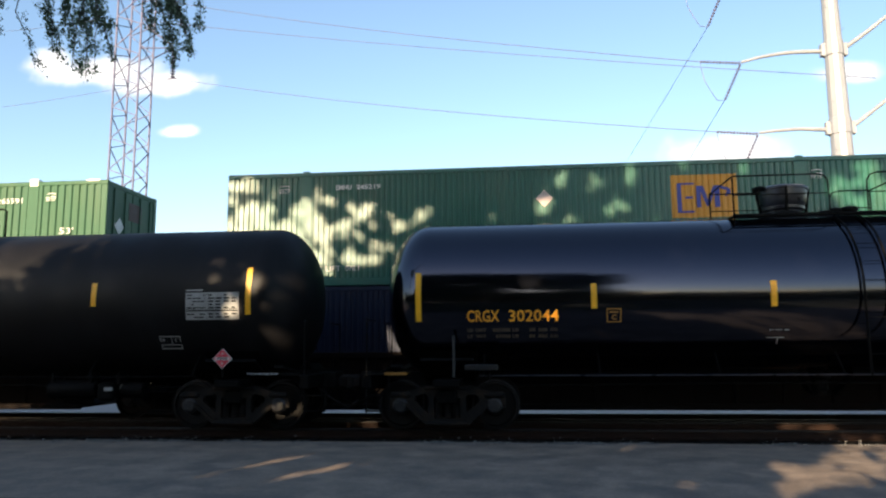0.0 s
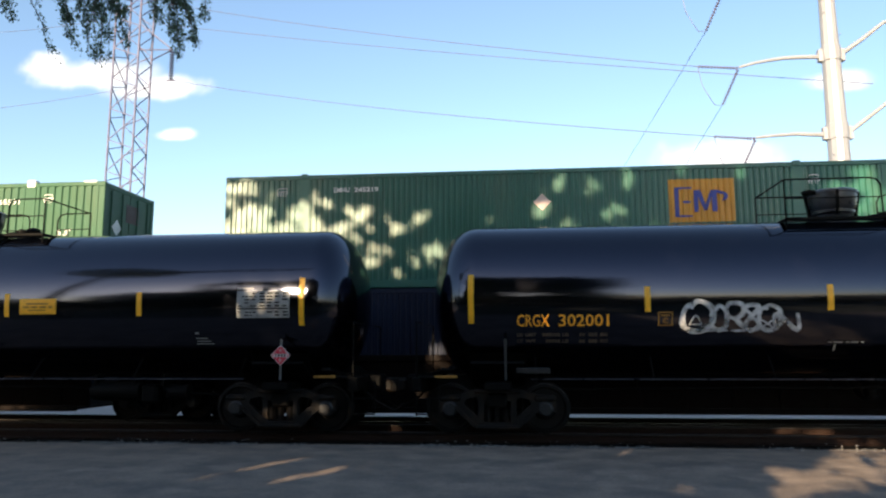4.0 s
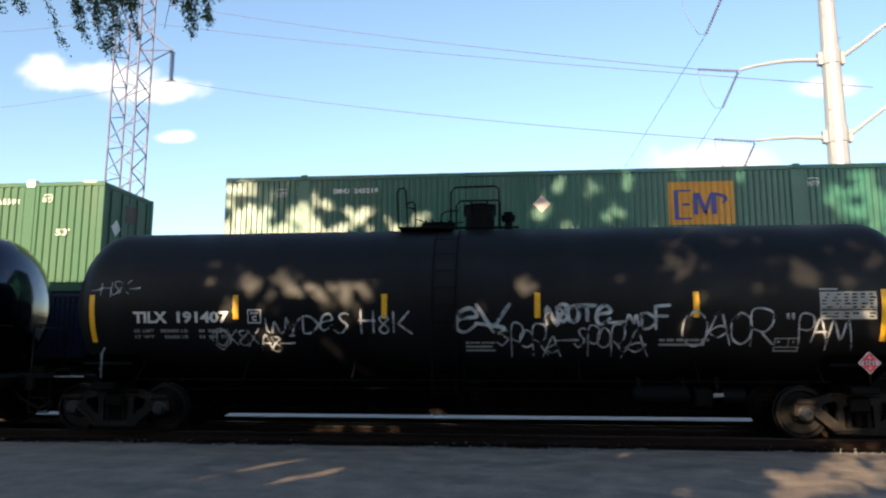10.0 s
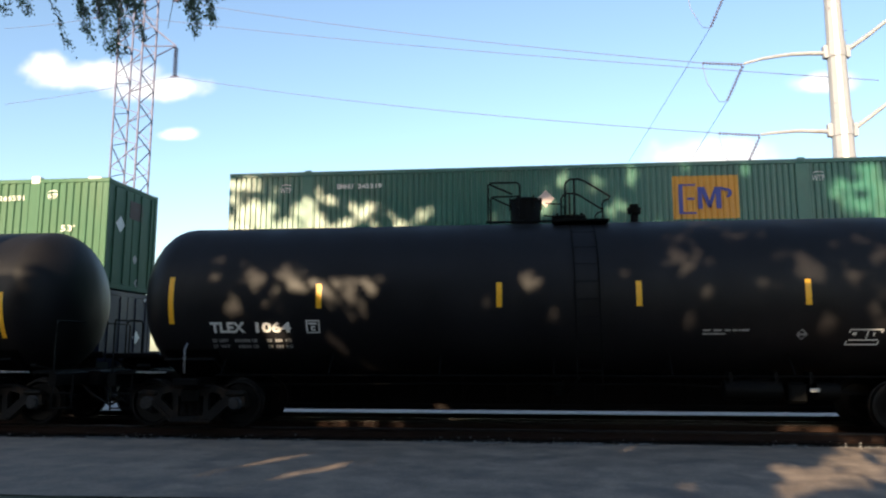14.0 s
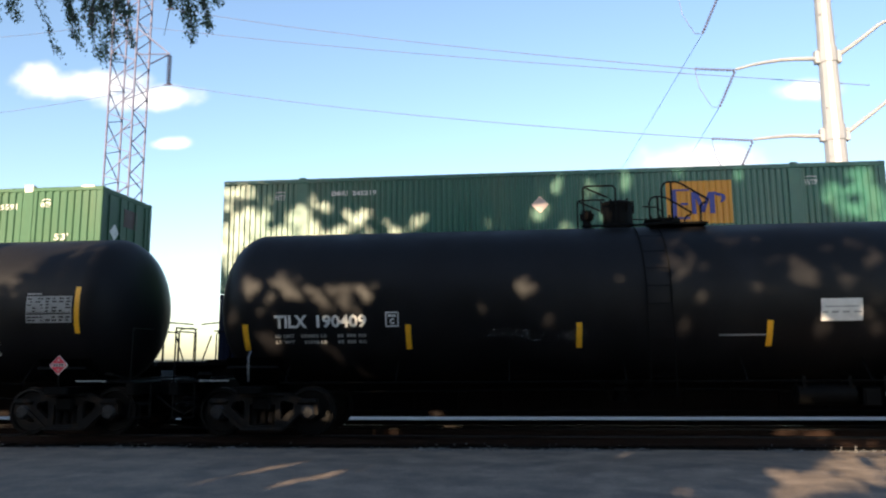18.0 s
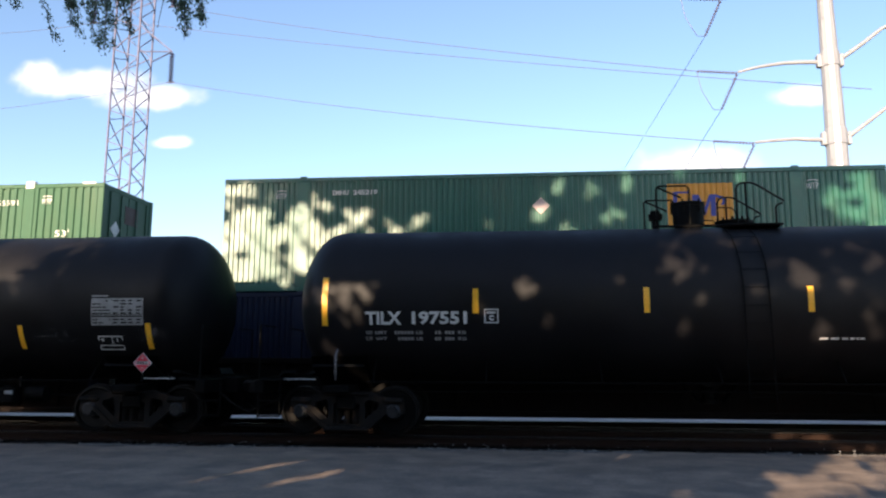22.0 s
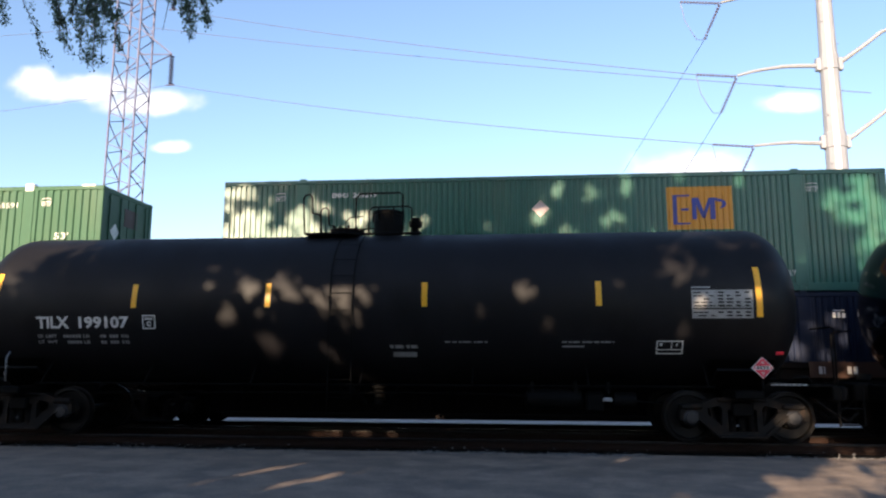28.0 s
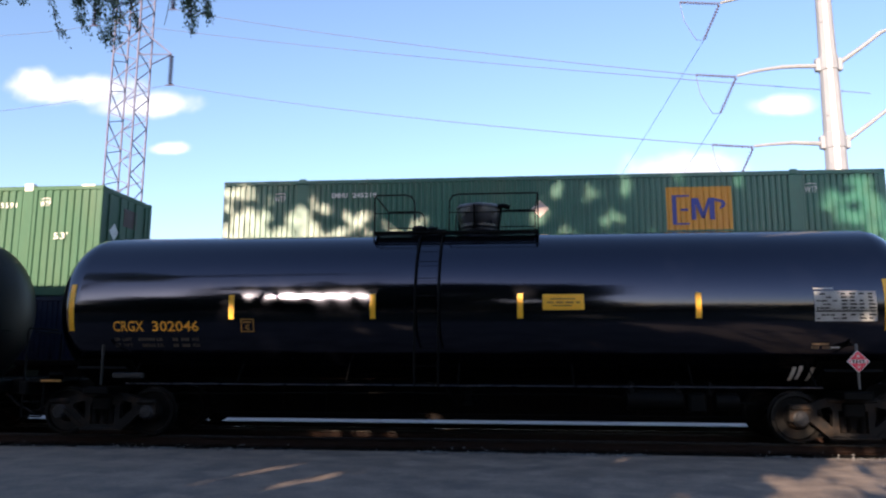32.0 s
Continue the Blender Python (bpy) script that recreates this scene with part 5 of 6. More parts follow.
    tag_letters(c, (("O", 3.92, 4.34, 1.66, 2.26), ("a", 4.30, 4.80, 1.66, 2.29), ("O", 4.76, 5.12, 1.71, 2.24), ("R", 5.10, 5.57, 1.64, 2.27), ("P", 5.93, 6.24, 1.71, 2.18), ("A", 6.18, 6.47, 1.71, 2.13), ("M", 6.42, 6.88, 1.57, 2.11)), 0.038, 27)
    tag_letters(c, (("'", 5.66, 5.94, 1.92, 2.26),), 0.055, 35)
    outlined(c, 5.55, 1.56, 0.43, 0.24, GREYDECAL, glyph=False)
    stamp(c, "small_stencil", *rects(bars(0.88, 0.045, 6, 12) + [(0, -0.08, 0.8, -0.04)]), 3.54, 1.74, GREYDECAL)
    scribble(c, -7.25, -6.3, 2.62, 2.9, "-HSK-", 28, 0.018)
    stamp(c, "small_stencil", *rects(bars(0.6, 0.035, 5, 4) + [(0, -0.07, 0.5, -0.035), (0, -0.14, 0.55, -0.105)]), 0.03, 1.70, GREYDECAL)
    c = tank_car(33.72, "weathered dark tank car with white numbers", False, "TLEX 1064", -6.54, 1.82, 1.62, 0.20, face=-1, vent=1.75, top=-0.2, stripes=(-4.38, -0.98, 1.54, 4.46), stripe_z=2.27, ends=(-7.30, 7.4), end_z=1.99, panel=(6.35, 7.3, 2.2, 2.72), place=(7.1, 1.38), half=8.27)
    outlined(c, -4.64, 1.81, 0.26, 0.24, WPAINT)
    outlined(c, 5.12, 1.57, 0.56, 0.28, WPAINT, lean=0.2, glyph=False)
    stamp(c, "small_stencil", *rects(bars(0.8, 0.035, 6, 6) + [(0, -0.06, 0.4, -0.03)]), 2.66, 1.82, GREYDECAL)
    stamp(c, "stencil_diamond", *rects([((a * 0.1, 0), (0, b * 0.1), (0, b * 0.075), (a * 0.075, 0)) for a in (-1, 1) for b in (-1, 1)] + [(-0.06, -0.018, 0.06, 0.018)]), 4.37, 1.76, GREYDECAL)
    c = tank_car(51.59, "weathered black tank car with low yellow stripes", False, "TILX 190409", -6.51, 2.04, 1.79, 0.24, face=-1, vent=-0.45, top=0.42, stripes=(-3.96, -0.81, 2.54, 4.81), stripe_z=1.63, ends=(), panel=(6.3, 7.36, 2.08, 2.60), place=(7.41, 1.36), trim=(0.5, 0.0))
    decal(c, "reflective_stripe", -7.14, -7.03, 1.63, 2.12, YELLOW, "yellow reflective stripe")
    scribble(c, -2.95, -0.75, 1.78, 1.98, "E ARPU 6O", 33, 0.018, paint=SPRAY_WORN)
    decal(c, "reflective_stripe", 7.39, 7.50, 1.63, 2.12, YELLOW, "yellow reflective stripe")
    outlined(c, -4.38, 2.05, 0.25, 0.27, WPAINT)
    decal(c, "white_sign", 3.40, 4.10, 2.06, 2.45, WPAINT, "white stencilled sign")
    stamp(c, "small_stencil", *rects(bars(0.66, 0.03, 5, 5, 0.6) + [(0.05, 0.1, 0.6, 0.12)]), 3.42, 2.2, GREYDECAL, lift=0.012)
    outlined(c, 6.40, 1.61, 0.50, 0.27, WPAINT, glyph=False)
    stamp(c, "small_stencil", *rects([(0, 0, 0.82, 0.03)]), 1.67, 1.82, GREYDECAL)
    scribble(c, 4.93, 5.95, 1.78, 1.98, "S-POU", 31, 0.014, paint=SPRAY_WORN)
    scribble(c, 7.18, 7.85, 1.80, 2.02, "CRAW", 32, 0.018, lap=1.0, paint=SPRAY_WORN)
    c = tank_car(69.75, "weathered black tank car with white numbers and tall yellow stripes", False, "TILX 197551", -6.44, 2.08, 1.92, 0.24, face=-1, vent=-0.78, top=0.12, stripes=(-4.38, -1.29, 1.55, 4.09), stripe_z=2.28, ends=(-7.22, 7.3), end_z=2.06, panel=(6.13, 7.15, 2.13, 2.66), place=(7.1, 1.38), trim=(0.44, 0.16))
    outlined(c, -4.22, 2.10, 0.26, 0.26, WPAINT)
    decal(c, "red_tag", 7.18, 7.32, 1.67, 1.73, RED, "small red tag")
    outlined(c, 5.85, 1.60, 0.48, 0.24, WPAINT, glyph=False)
    stamp(c, "small_stencil", *rects(bars(0.76, 0.035, 6, 6)), 1.71, 1.80, WPAINT)
    stamp(c, "small_stencil", *rects(bars(0.93, 0.035, 6, 7) + [(0, -0.08, 0.7, -0.05)]), 3.78, 1.80, GREYDECAL)
    c = tank_car(87.85, "weathered black tank car with white numbers and sun flecks", False, "TILX 199107", -6.43, 2.07, 1.91, 0.23, face=1, stripes=(-4.44, -1.78, 1.22, 4.41), stripe_z=2.46, ends=(-7.30, 7.22), end_z=2.25, panel=(6.05, 7.11, 2.23, 2.74), place=(7.21, 1.36), trim=(0.27, 0.2))
    outlined(c, -4.26, 2.06, 0.26, 0.26, WPAINT)
    decal(c, "red_tag", 7.54, 7.68, 1.59, 1.65, RED, "small red tag")
    outlined(c, 5.44, 1.60, 0.47, 0.24, WPAINT, glyph=False)
    stamp(c, "small_stencil", *rects(bars(0.93, 0.03, 6, 7) + [(0, -0.08, 0.4, -0.05)]), 3.75, 1.80, GREYDECAL)
    stamp(c, "small_stencil", *rects(bars(0.55, 0.06, 6, 8) + [(0.05, -0.16, 0.5, -0.07)]), 0.55, 1.70, GREYDECAL)
    stamp(c, "small_stencil", *rects(bars(0.79, 0.03, 6, 9)), 1.59, 1.80, GREYDECAL)
    c = tank_car(105.93, "glossy black tank car with yellow numbers, last in view", True, "CRGX 302046", -6.69, 2.01, 1.74, 0.20, face=-1, stripes=(-4.32, -1.59, 1.15, 4.33), stripe_z=2.24, ends=(-7.54, 7.55), end_z=2.02, panel=(6.32, 7.36, 2.18, 2.71), place=(6.98, 1.48))
    outlined(c, -4.14, 2.0, 0.26, 0.25, INKDIM)
    decal(c, "yellow_sign", 1.56, 2.31, 2.39, 2.68, YELLOW, "yellow stencilled sign")
    stamp(c, "small_stencil", *rects(bars(0.59, 0.035, 5, 5) + [(0.06, 0.07, 0.51, 0.095), (0.1, -0.05, 0.45, -0.03)]), 1.64, 2.51, INKDIM, lift=0.010)
    for a, z in ((6.08, 1.13), (6.19, 1.15), (6.40, 1.12), (6.54, 1.14)):
        decal(c, "step_mark", a, a + 0.07, z, z + 0.25, WPAINT, "short white painted bar", lean=-0.02)
    stamp(c, "small_stencil", *rects(bars(0.32, 0.045, 5, 6, 0.7) + [(0, 0.065, 0.3, 0.105)]), 6.29, 1.70, WORNINK)
    stamp(c, "small_stencil", *rects([(0, 0, 0.16, 0.035)]), 6.62, 1.71, GREYDECAL)


# ---- power line ----
def insulator_string(bm, a, b, n=9, r=0.065):
    a, b = Vector(a), Vector(b)
    rod(bm, a, b, 0.018, 6)
    for i in range(n):
        p = a.lerp(b, (i + 0.5) / n)
        d = (b - a).normalized()
        rod(bm, p - d * 0.022, p + d * 0.022, r, 10, r * 0.6)


def sag(a, b, drop, n=24):
    a, b = Vector(a), Vector(b)
    return [a.lerp(b, k / n) - Vector((0, 0, drop * 4 * (k / n) * (1 - k / n))) for k in range(n + 1)]


POLE_X, POLE_Y = 10.98, 9.0


def steel_pole():
    p = thing("power_pole", "tapered pale steel power pole with curved arms", "power pole", (POLE_X, POLE_Y, -0.42))
    bm = bmesh.new()
    lathe(bm, [(0.60, 0), (0.58, 0.05), (0.445, 4.5), (0.435, 4.52), (0.370, 8.8), (0.275, 14.8), (0.18, 21.0), (0.1, 21.05)], n=12)
    part("shaft", bm, POLE, p)
    for z, reach, dip in ((12.76, 3.32, 0.36), (9.80, 2.87, 0.12), (15.69, 3.77, 0.36)):
        k = reach / 2.9
        r = 0.370 - (z - 8.8) * 0.0158
        q = dip / 0.36
        bm = bmesh.new()
        lathe(bm, [(r + 0.010, z - 0.30), (r + 0.035, z - 0.28), (r + 0.03, z + 0.28), (r + 0.010, z + 0.30)], n=12)
        for s in (-1, 1):
            soft_box(bm, (s * (r + 0.08), 0, z - 0.05), (0.16, 0.22, 0.48), 0.02)
        part("collar", bm, POLE, p, "bolted collar plate")
        bm = bmesh.new()
        tube(bm, [(-r - 0.1, 0, z - 0.08), (-0.95 * k, 0, z - 0.06), (-1.43 * k, 0, z - 0.07 * q), (-1.9 * k, 0, z - 0.13 * q), (-2.35 * k, 0, z - 0.21 * q), (-2.87 * k, 0, z - dip)], 0.085, 8, 0.05)
        part("arm", bm, POLE, p, smooth=True)
        bm = bmesh.new()
        tube(bm, [(r + 0.1, 0, z + 0.02), (1.2, 0, z + 0.58), (1.9, 0, z + 1.12), (2.6, 0, z + 1.45), (3.2, 0, z + 1.55)], 0.085, 8, 0.05)
        part("arm", bm, POLE, p, smooth=True)
        tip = Vector((-reach, 0, z - dip - 0.03))
        bm = bmesh.new()
        insulator_string(bm, tip, tip + Vector((-1.45, 0, 0.13)), 13)
        part("insulator", bm, INSUL, p, smooth=True)
        bm = bmesh.new()
        insulator_string(bm, tip + Vector((0, 0, -0.05)), tip + Vector((-0.55, 0.3, -1.30)), 12)
        part("insulator", bm, INSUL, p, smooth=True)
        bm = bmesh.new()
        tube(bm, [tip + Vector(v) for v in ((-1.45, 0, 0.13), (-1.3, 0.05, -0.6), (-1.05, 0.1, -1.05), (-0.85, 0.2, -1.32), (-0.55, 0.3, -1.30))], 0.013, 5)
        part("jumper_wire", bm, WIRE, p)
    for k in range(18):
        bm = bmesh.new()
        z = 3.5 + 0.9 * k
        s = 1 if k % 2 else -1
        r = 0.445 - (z - 4.5) * 0.0165
        rod(bm, (s * r * 0.8, -r * 0.6, z), (s * (r * 0.8 + 0.02), -r * 0.6 - 0.16, z), 0.012, 5)
        part("climbing_step", bm, POLE, p)


TOWER = (-25.3, 25.0)


def lattice_tower():
    t = thing("lattice_tower", "weathered steel lattice transmission tower", "transmission tower", (TOWER[0], TOWER[1], -0.42))
    H = 31.0

    def half(z):
        return 0.83

    turn = Matrix.Identity(3)

    def corner(i, z):
        h = half(z)
        return turn @ Vector(((-h, -h, z), (h, -h, z), (h, h, z), (-h, h, z))[i])
    for i in range(4):
        bm = bmesh.new()
        beam(bm, corner(i, 0), corner(i, H), 0.09, 0.09)
        part("leg", bm, LATTICE, t)
    for i in range(4):
        j = (i + 1) % 4
        z, k = 0.45, 0
        while z < H - 1.5:
            step = 1.42 if k % 2 else 0.62
            a, b = (i, j) if k % 2 else (j, i)
            bm = bmesh.new()
            beam(bm, corner(a, z), corner(b, z + step), 0.052, 0.052)
            part("brace", bm, LATTICE, t)
            z += step
            k += 1
    for z, s, reach in ((21.34, 1, 2.88), (26.5, 1, 2.75), (25.62, -1, 2.6)):
        tip = Vector((s * reach, -0.4, z))
        bm = bmesh.new()
        for i in ((1, 2) if s > 0 else (0, 3)):
            beam(bm, corner(i, z + 1.7), tip, 0.07, 0.07)
            beam(bm, corner(i, z - 0.1), tip, 0.06, 0.06)
        arm = part("cross_arm", bm, LATTICE, t)
        bm = bmesh.new()
        insulator_string(bm, tip - Vector((0, 0, 0.1)), tip - Vector((0, 0, 2.05)), 11, 0.17)
        rod(bm, tip + Vector((-0.28, 0, -2.07)), tip + Vector((0.28, 0, -2.07)), 0.045, 6)
        part("insulator", bm, INSUL, arm, smooth=True)


def wires():
    py = POLE_Y
    tx, ty = TOWER[0] + 2.88, TOWER[1] - 0.4
    runs = [((tx, ty, 18.87), (6.66, py, 9.36), 0.32, 0.016), ((TOWER[0] + 2.75, ty, 24.03), (6.21, py, 12.08), 0.28, 0.016), ((TOWER[0] + 0.9, TOWER[1] - 0.83, 22.72), (12.36, 9.0, 11.15), 0.25, 0.016),
            ((tx, ty, 18.87), (-39.84, 32, 20.27), 0.1, 0.016), ((TOWER[0] - 2.6, ty, 23.15), (-40.42, 32, 26.45), 0.1, 0.016),
            ((POLE_X - 4.32, py + 0.3, 13.58), (2.0, 150, 13.2), 1.5, 0.011), ((POLE_X - 3.87, py + 0.3, 10.66), (15.5, 150, 13.0), 1.5, 0.011), ((POLE_X - 3.42, py + 0.3, 7.95), (24.0, 150, 12.5), 1.5, 0.011)]
    for a, b, d, r in runs:
        bm = bmesh.new()
        tube(bm, sag(a, b, d), r, 5)
        whole("power_line", bm, WIRE, "thin grey overhead power line", "power line", "overhead lines")


# ---- trees and the gaps in their crowns through which the sun falls ----
# (x, z, radius) on the tank side and on the container side, (x, y, radius) on the road
GAPS_TANK = [(-5.73, 2.93, 0.3), (-4.95, 2.97, 0.35), (-3.81, 2.4, 0.46), (-6.54, 3.31, 0.16), (-6.58, 2.89, 0.16), (-6.1, 2.23, 0.24), (-5.36, 1.79, 0.24),
             (-4.15, 1.73, 0.24), (-0.48, 2.75, 0.24), (-0.03, 2.06, 0.16), (2.14, 3.07, 0.27), (2.49, 3.12, 0.2), (1.37, 2.87, 0.16), (1.24, 2.21, 0.16),
             (2.33, 1.99, 0.2), (4.45, 2.98, 0.22), (5.16, 2.82, 0.24), (5.49, 3.37, 0.3), (4.81, 2.02, 0.27), (3.06, 3.52, 0.11), (-1.32, 2.34, 0.13),
             (4.0, 0.45, 0.24), (4.5, 0.5, 0.32), (4.9, 0.35, 0.22), (-3.7, 1.25, 0.24), (-3.9, 0.5, 0.18)]
GAPS_BOX = [(-7.95, 5.76, 0.17), (-7.65, 5.74, 0.17), (-7.36, 5.72, 0.12), (-8.0, 5.35, 0.10), (-7.75, 4.98, 0.22), (-7.46, 5.02, 0.24), (-7.10, 5.0, 0.20), (-7.62, 4.62, 0.34), (-7.15, 4.62, 0.24),
            (-6.66, 4.60, 0.30), (-6.32, 4.86, 0.24), (-6.05, 4.95, 0.26), (-6.0, 4.62, 0.43), (-5.55, 4.62, 0.32), (-5.15, 4.62, 0.26), (-5.41, 5.25, 0.17), (-5.75, 5.33, 0.15), (-4.58, 4.84, 0.19), (-4.72, 4.52, 0.17),
            (-4.29, 4.56, 0.12), (-3.76, 4.62, 0.24), (-3.15, 4.80, 0.15), (-3.30, 4.62, 0.12), (-1.35, 4.78, 0.11), (-4.85, 3.75, 0.20), (-4.30, 3.85, 0.28), (-3.90, 4.0, 0.17), (-2.95, 3.85, 0.30), (-2.55, 4.15, 0.22), (-2.40, 3.75, 0.20),
            (-7.87, 4.02, 0.41), (-7.05, 3.90, 0.48), (-5.88, 4.05, 0.50), (-6.4, 3.5, 0.36), (-7.5, 3.45, 0.36), (-5.45, 3.6, 0.25),
            (-0.02, 5.16, 0.3), (0.41, 5.55, 0.17), (0.50, 4.6, 0.28), (1.37, 5.60, 0.15), (2.05, 5.58, 0.24), (1.66, 4.85, 0.25), (1.05, 4.14, 0.2), (1.75, 4.2, 0.25), (1.98, 3.75, 0.2), (3.31, 5.85, 0.18), (4.75, 5.72, 0.14), (2.59, 4.63, 0.18),
            (6.86, 5.25, 0.32), (7.1, 4.9, 0.34), (7.55, 5.1, 0.43), (7.75, 4.5, 0.42), (7.5, 5.65, 0.28), (7.35, 4.2, 0.3), (4.5, 4.3, 0.22), (3.55, 2.85, 0.35), (4.2, 2.7, 0.25), (6.8, 1.0, 0.25)]
GAPS_ROAD = [(-4.88, -8.37, 0.05), (-4.8, -8.2, 0.05), (-4.7, -8.02, 0.045), (-4.58, -7.75, 0.008), (-4.49, -7.46, 0.008), (-4.36, -7.15, 0.07), (-4.24, -6.83, 0.08), (-4.08, -6.6, 0.06), (-3.61, -8.12, 0.05), (-3.47, -7.94, 0.06), (-3.31, -7.57, 0.07), (-3.17, -7.32, 0.08), (-2.96, -7.11, 0.06), (2.72, -6.98, 0.09), (2.82, -7.16, 0.12), (2.83, -7.51, 0.12), (2.86, -7.8, 0.13), (3.13, -7.62, 0.14), (3.35, -7.73, 0.12), (3.55, -6.69, 0.14), (3.8, -6.77, 0.2), (4.1, -6.76, 0.25), (4.05, -6.14, 0.22), (4.55, -5.35, 0.3), (4.6, -6.0, 0.35), (5.1, -4.9, 0.32), (4.7, -6.9, 0.3), (5.2, -5.6, 0.4), (5.5, -6.6, 0.5), (2.31, -8.5, 0.12), (1.09, -4.96, 0.1)]
GAPS_RAIL = [(-4.9, -1.9, 0.13), (-4.62, -1.9, 0.13), (-4.0, -1.9, 0.13), (-3.65, -1.9, 0.16), (4.7, -1.9, 0.16)]


def shafts():
    pts = [(x, Y_NEAR - 1.4, z, r * (0.8 if x < 1.5 else 1.05)) for x, z, r in GAPS_TANK] + [(x, 0, z, r) for x, z, r in GAPS_BOX]
    pts += [(x, y, GROUND, r * 1.25) for x, y, r in GAPS_ROAD] + [(-5.25 + 0.085 * k, Y_NEAR - 1.4, 2.67, 0.14) for k in range(24)] + [(x, y, -0.09, r) for x, y, r in GAPS_RAIL]
    rng = random.Random(41)
    fine = [(rng.choice((rng.uniform(0.3, 2.4), rng.uniform(5.9, 8.2))), rng.uniform(3.2, 6.0)) for _ in range(26)] + [(rng.uniform(-8.1, -2.6), rng.uniform(3.4, 5.2)) for _ in range(26)]
    soft = [(rng.uniform(1.8, 7.2), Y_NEAR - 1.3, rng.uniform(2.3, 3.9), rng.uniform(0.07, 0.13)) for _ in range(34)]
    few = soft + [(x, 0, z, rng.uniform(0.07, 0.11)) for x, z in fine]
    out = []
    s = Vector(TO_SUN)
    u = s.cross(Vector((0, 0, 1))).normalized()
    w = s.cross(u)
    for k, (x, y, z, r) in enumerate(pts):
        many = 8 if k < len(GAPS_TANK) else 4 if r < 0.42 else 1
        for i in range(many):
            if many == 1 or y < -5:
                out.append((x, y, z, r))
                continue
            a, d = rng.uniform(0, 6.28), rng.uniform(0.2, 0.95) * r
            p = Vector((x, y, z)) + d * (math.cos(a) * u + math.sin(a) * w)
            out.append((p.x, p.y, p.z, r * (rng.uniform(0.2, 0.46) if many == 8 else rng.uniform(0.3, 0.62))))
    return np.array(out + few)


SHAFTS = shafts()


def lit_mask(p, margin):
    """True where a leaf would stand in one of the gaps."""
    s = np.array(TO_SUN)
    out = np.zeros(len(p), bool)
    for x, y, z, r in SHAFTS:
        v = p - np.array((x, y, z))
        d = v - (v @ s)[:, None] * s
        out |= np.einsum("ij,ij->i", d, d) < (r + margin) ** 2
    return out


def leaf_mesh(name, centres, sizes, rng, hang=0.0, material=None):
    """Pointed leaves, one bent quad pair each, at random tilts."""
    n = len(centres)
    u = rng.normal(size=(n, 3))
    u[:, 2] -= hang * 2
    u /= np.linalg.norm(u, axis=1)[:, None]
    w = np.cross(u, rng.normal(size=(n, 3)))
    w /= np.linalg.norm(w, axis=1)[:, None]
    nn = np.cross(u, w)
    s = sizes[:, None]
    pts = np.stack([centres - u * s, centres + w * s * 0.5 + nn * s * 0.15 - u * s * 0.1, centres + u * s, centres - w * s * 0.5 + nn * s * 0.15 - u * s * 0.1], 1).reshape(-1, 3)
    k = 4 * np.arange(n)[:, None]
    fac = np.concatenate([k + [0, 1, 2], k + [0, 2, 3]], 1).reshape(-1, 3)
    me = bpy.data.meshes.new(name)
    me.from_pydata(pts.tolist(), [], fac.tolist())
    me.materials.append(material or LEAF)
    return me


def limb(bm, a, b, r0, r1, bend, rng):
    a, b = Vector(a), Vector(b)
    off = Vector((rng.uniform(-1, 1), rng.uniform(-1, 1), rng.uniform(-0.3, 0.6))) * bend
    pts = [a.lerp(b, k / 6) + off * math.sin(math.pi * k / 6) for k in range(7)]
    tube(bm, pts, r0, 8, r1)


def shade_tree(x, y, crowns, label, seed, count):
    """Trunk, limbs and a dense crown made of several rounded masses: (centre, radii) each."""
    rng, nr = random.Random(seed), np.random.default_rng(seed)
    t = thing("tree", label, "tree", (x, y, -0.42), "trees behind the lane")
    bm = bmesh.new()
    tube(bm, [(0, 0, -0.1), (0.05, 0, 0.5), (0.1, 0.05, 1.6), (0.0, 0.1, 3.2), (0.1, 0, 5.0)], 0.38, 12, 0.24)
    part("trunk", bm, BARK, t, smooth=True)
    bm = bmesh.new()
    for c, r in crowns:
        for k in range(0 if c[2] < 4.5 else 4):
            end = Vector(c) + Vector((rng.uniform(-0.6, 0.6) * r[0], rng.uniform(-0.5, 0.5) * r[1], rng.uniform(-0.4, 0.5) * r[2])) - Vector((x, y, -0.42))
            limb(bm, (0, 0, rng.uniform(2.2, 4.6)), end, 0.13, 0.03, 0.5, rng)
    part("limbs", bm, BARK, t, smooth=True)
    vol = [r[0] * r[1] * r[2] for _, r in crowns]
    allp = []
    for (c, r), v in zip(crowns, vol):
        n = int(count * v / sum(vol))
        q = nr.normal(size=(n, 3))
        q /= np.linalg.norm(q, axis=1)[:, None]
        rad = nr.uniform(0.15, 1.0, n) ** (1 / 2.4)
        lump = 1 + 0.16 * np.sin(q[:, 0] * 7 + seed) * np.cos(q[:, 2] * 6) + 0.1 * np.sin(q[:, 1] * 11)
        allp.append(np.array(c) + q * (rad * lump)[:, None] * np.array(r))
    p = np.concatenate(allp)
    p = p[~(lit_mask(p, 0.06) & (nr.random(len(p)) < 0.98))]
    size = nr.uniform(0.12, 0.24, len(p))
    me = leaf_mesh("crown", p - np.array((x, y, -0.42)), size, nr, 0.0, LEAF_DARKENED)
    part("crown", me, None, t, "dense dark green crown with gaps")
    return t


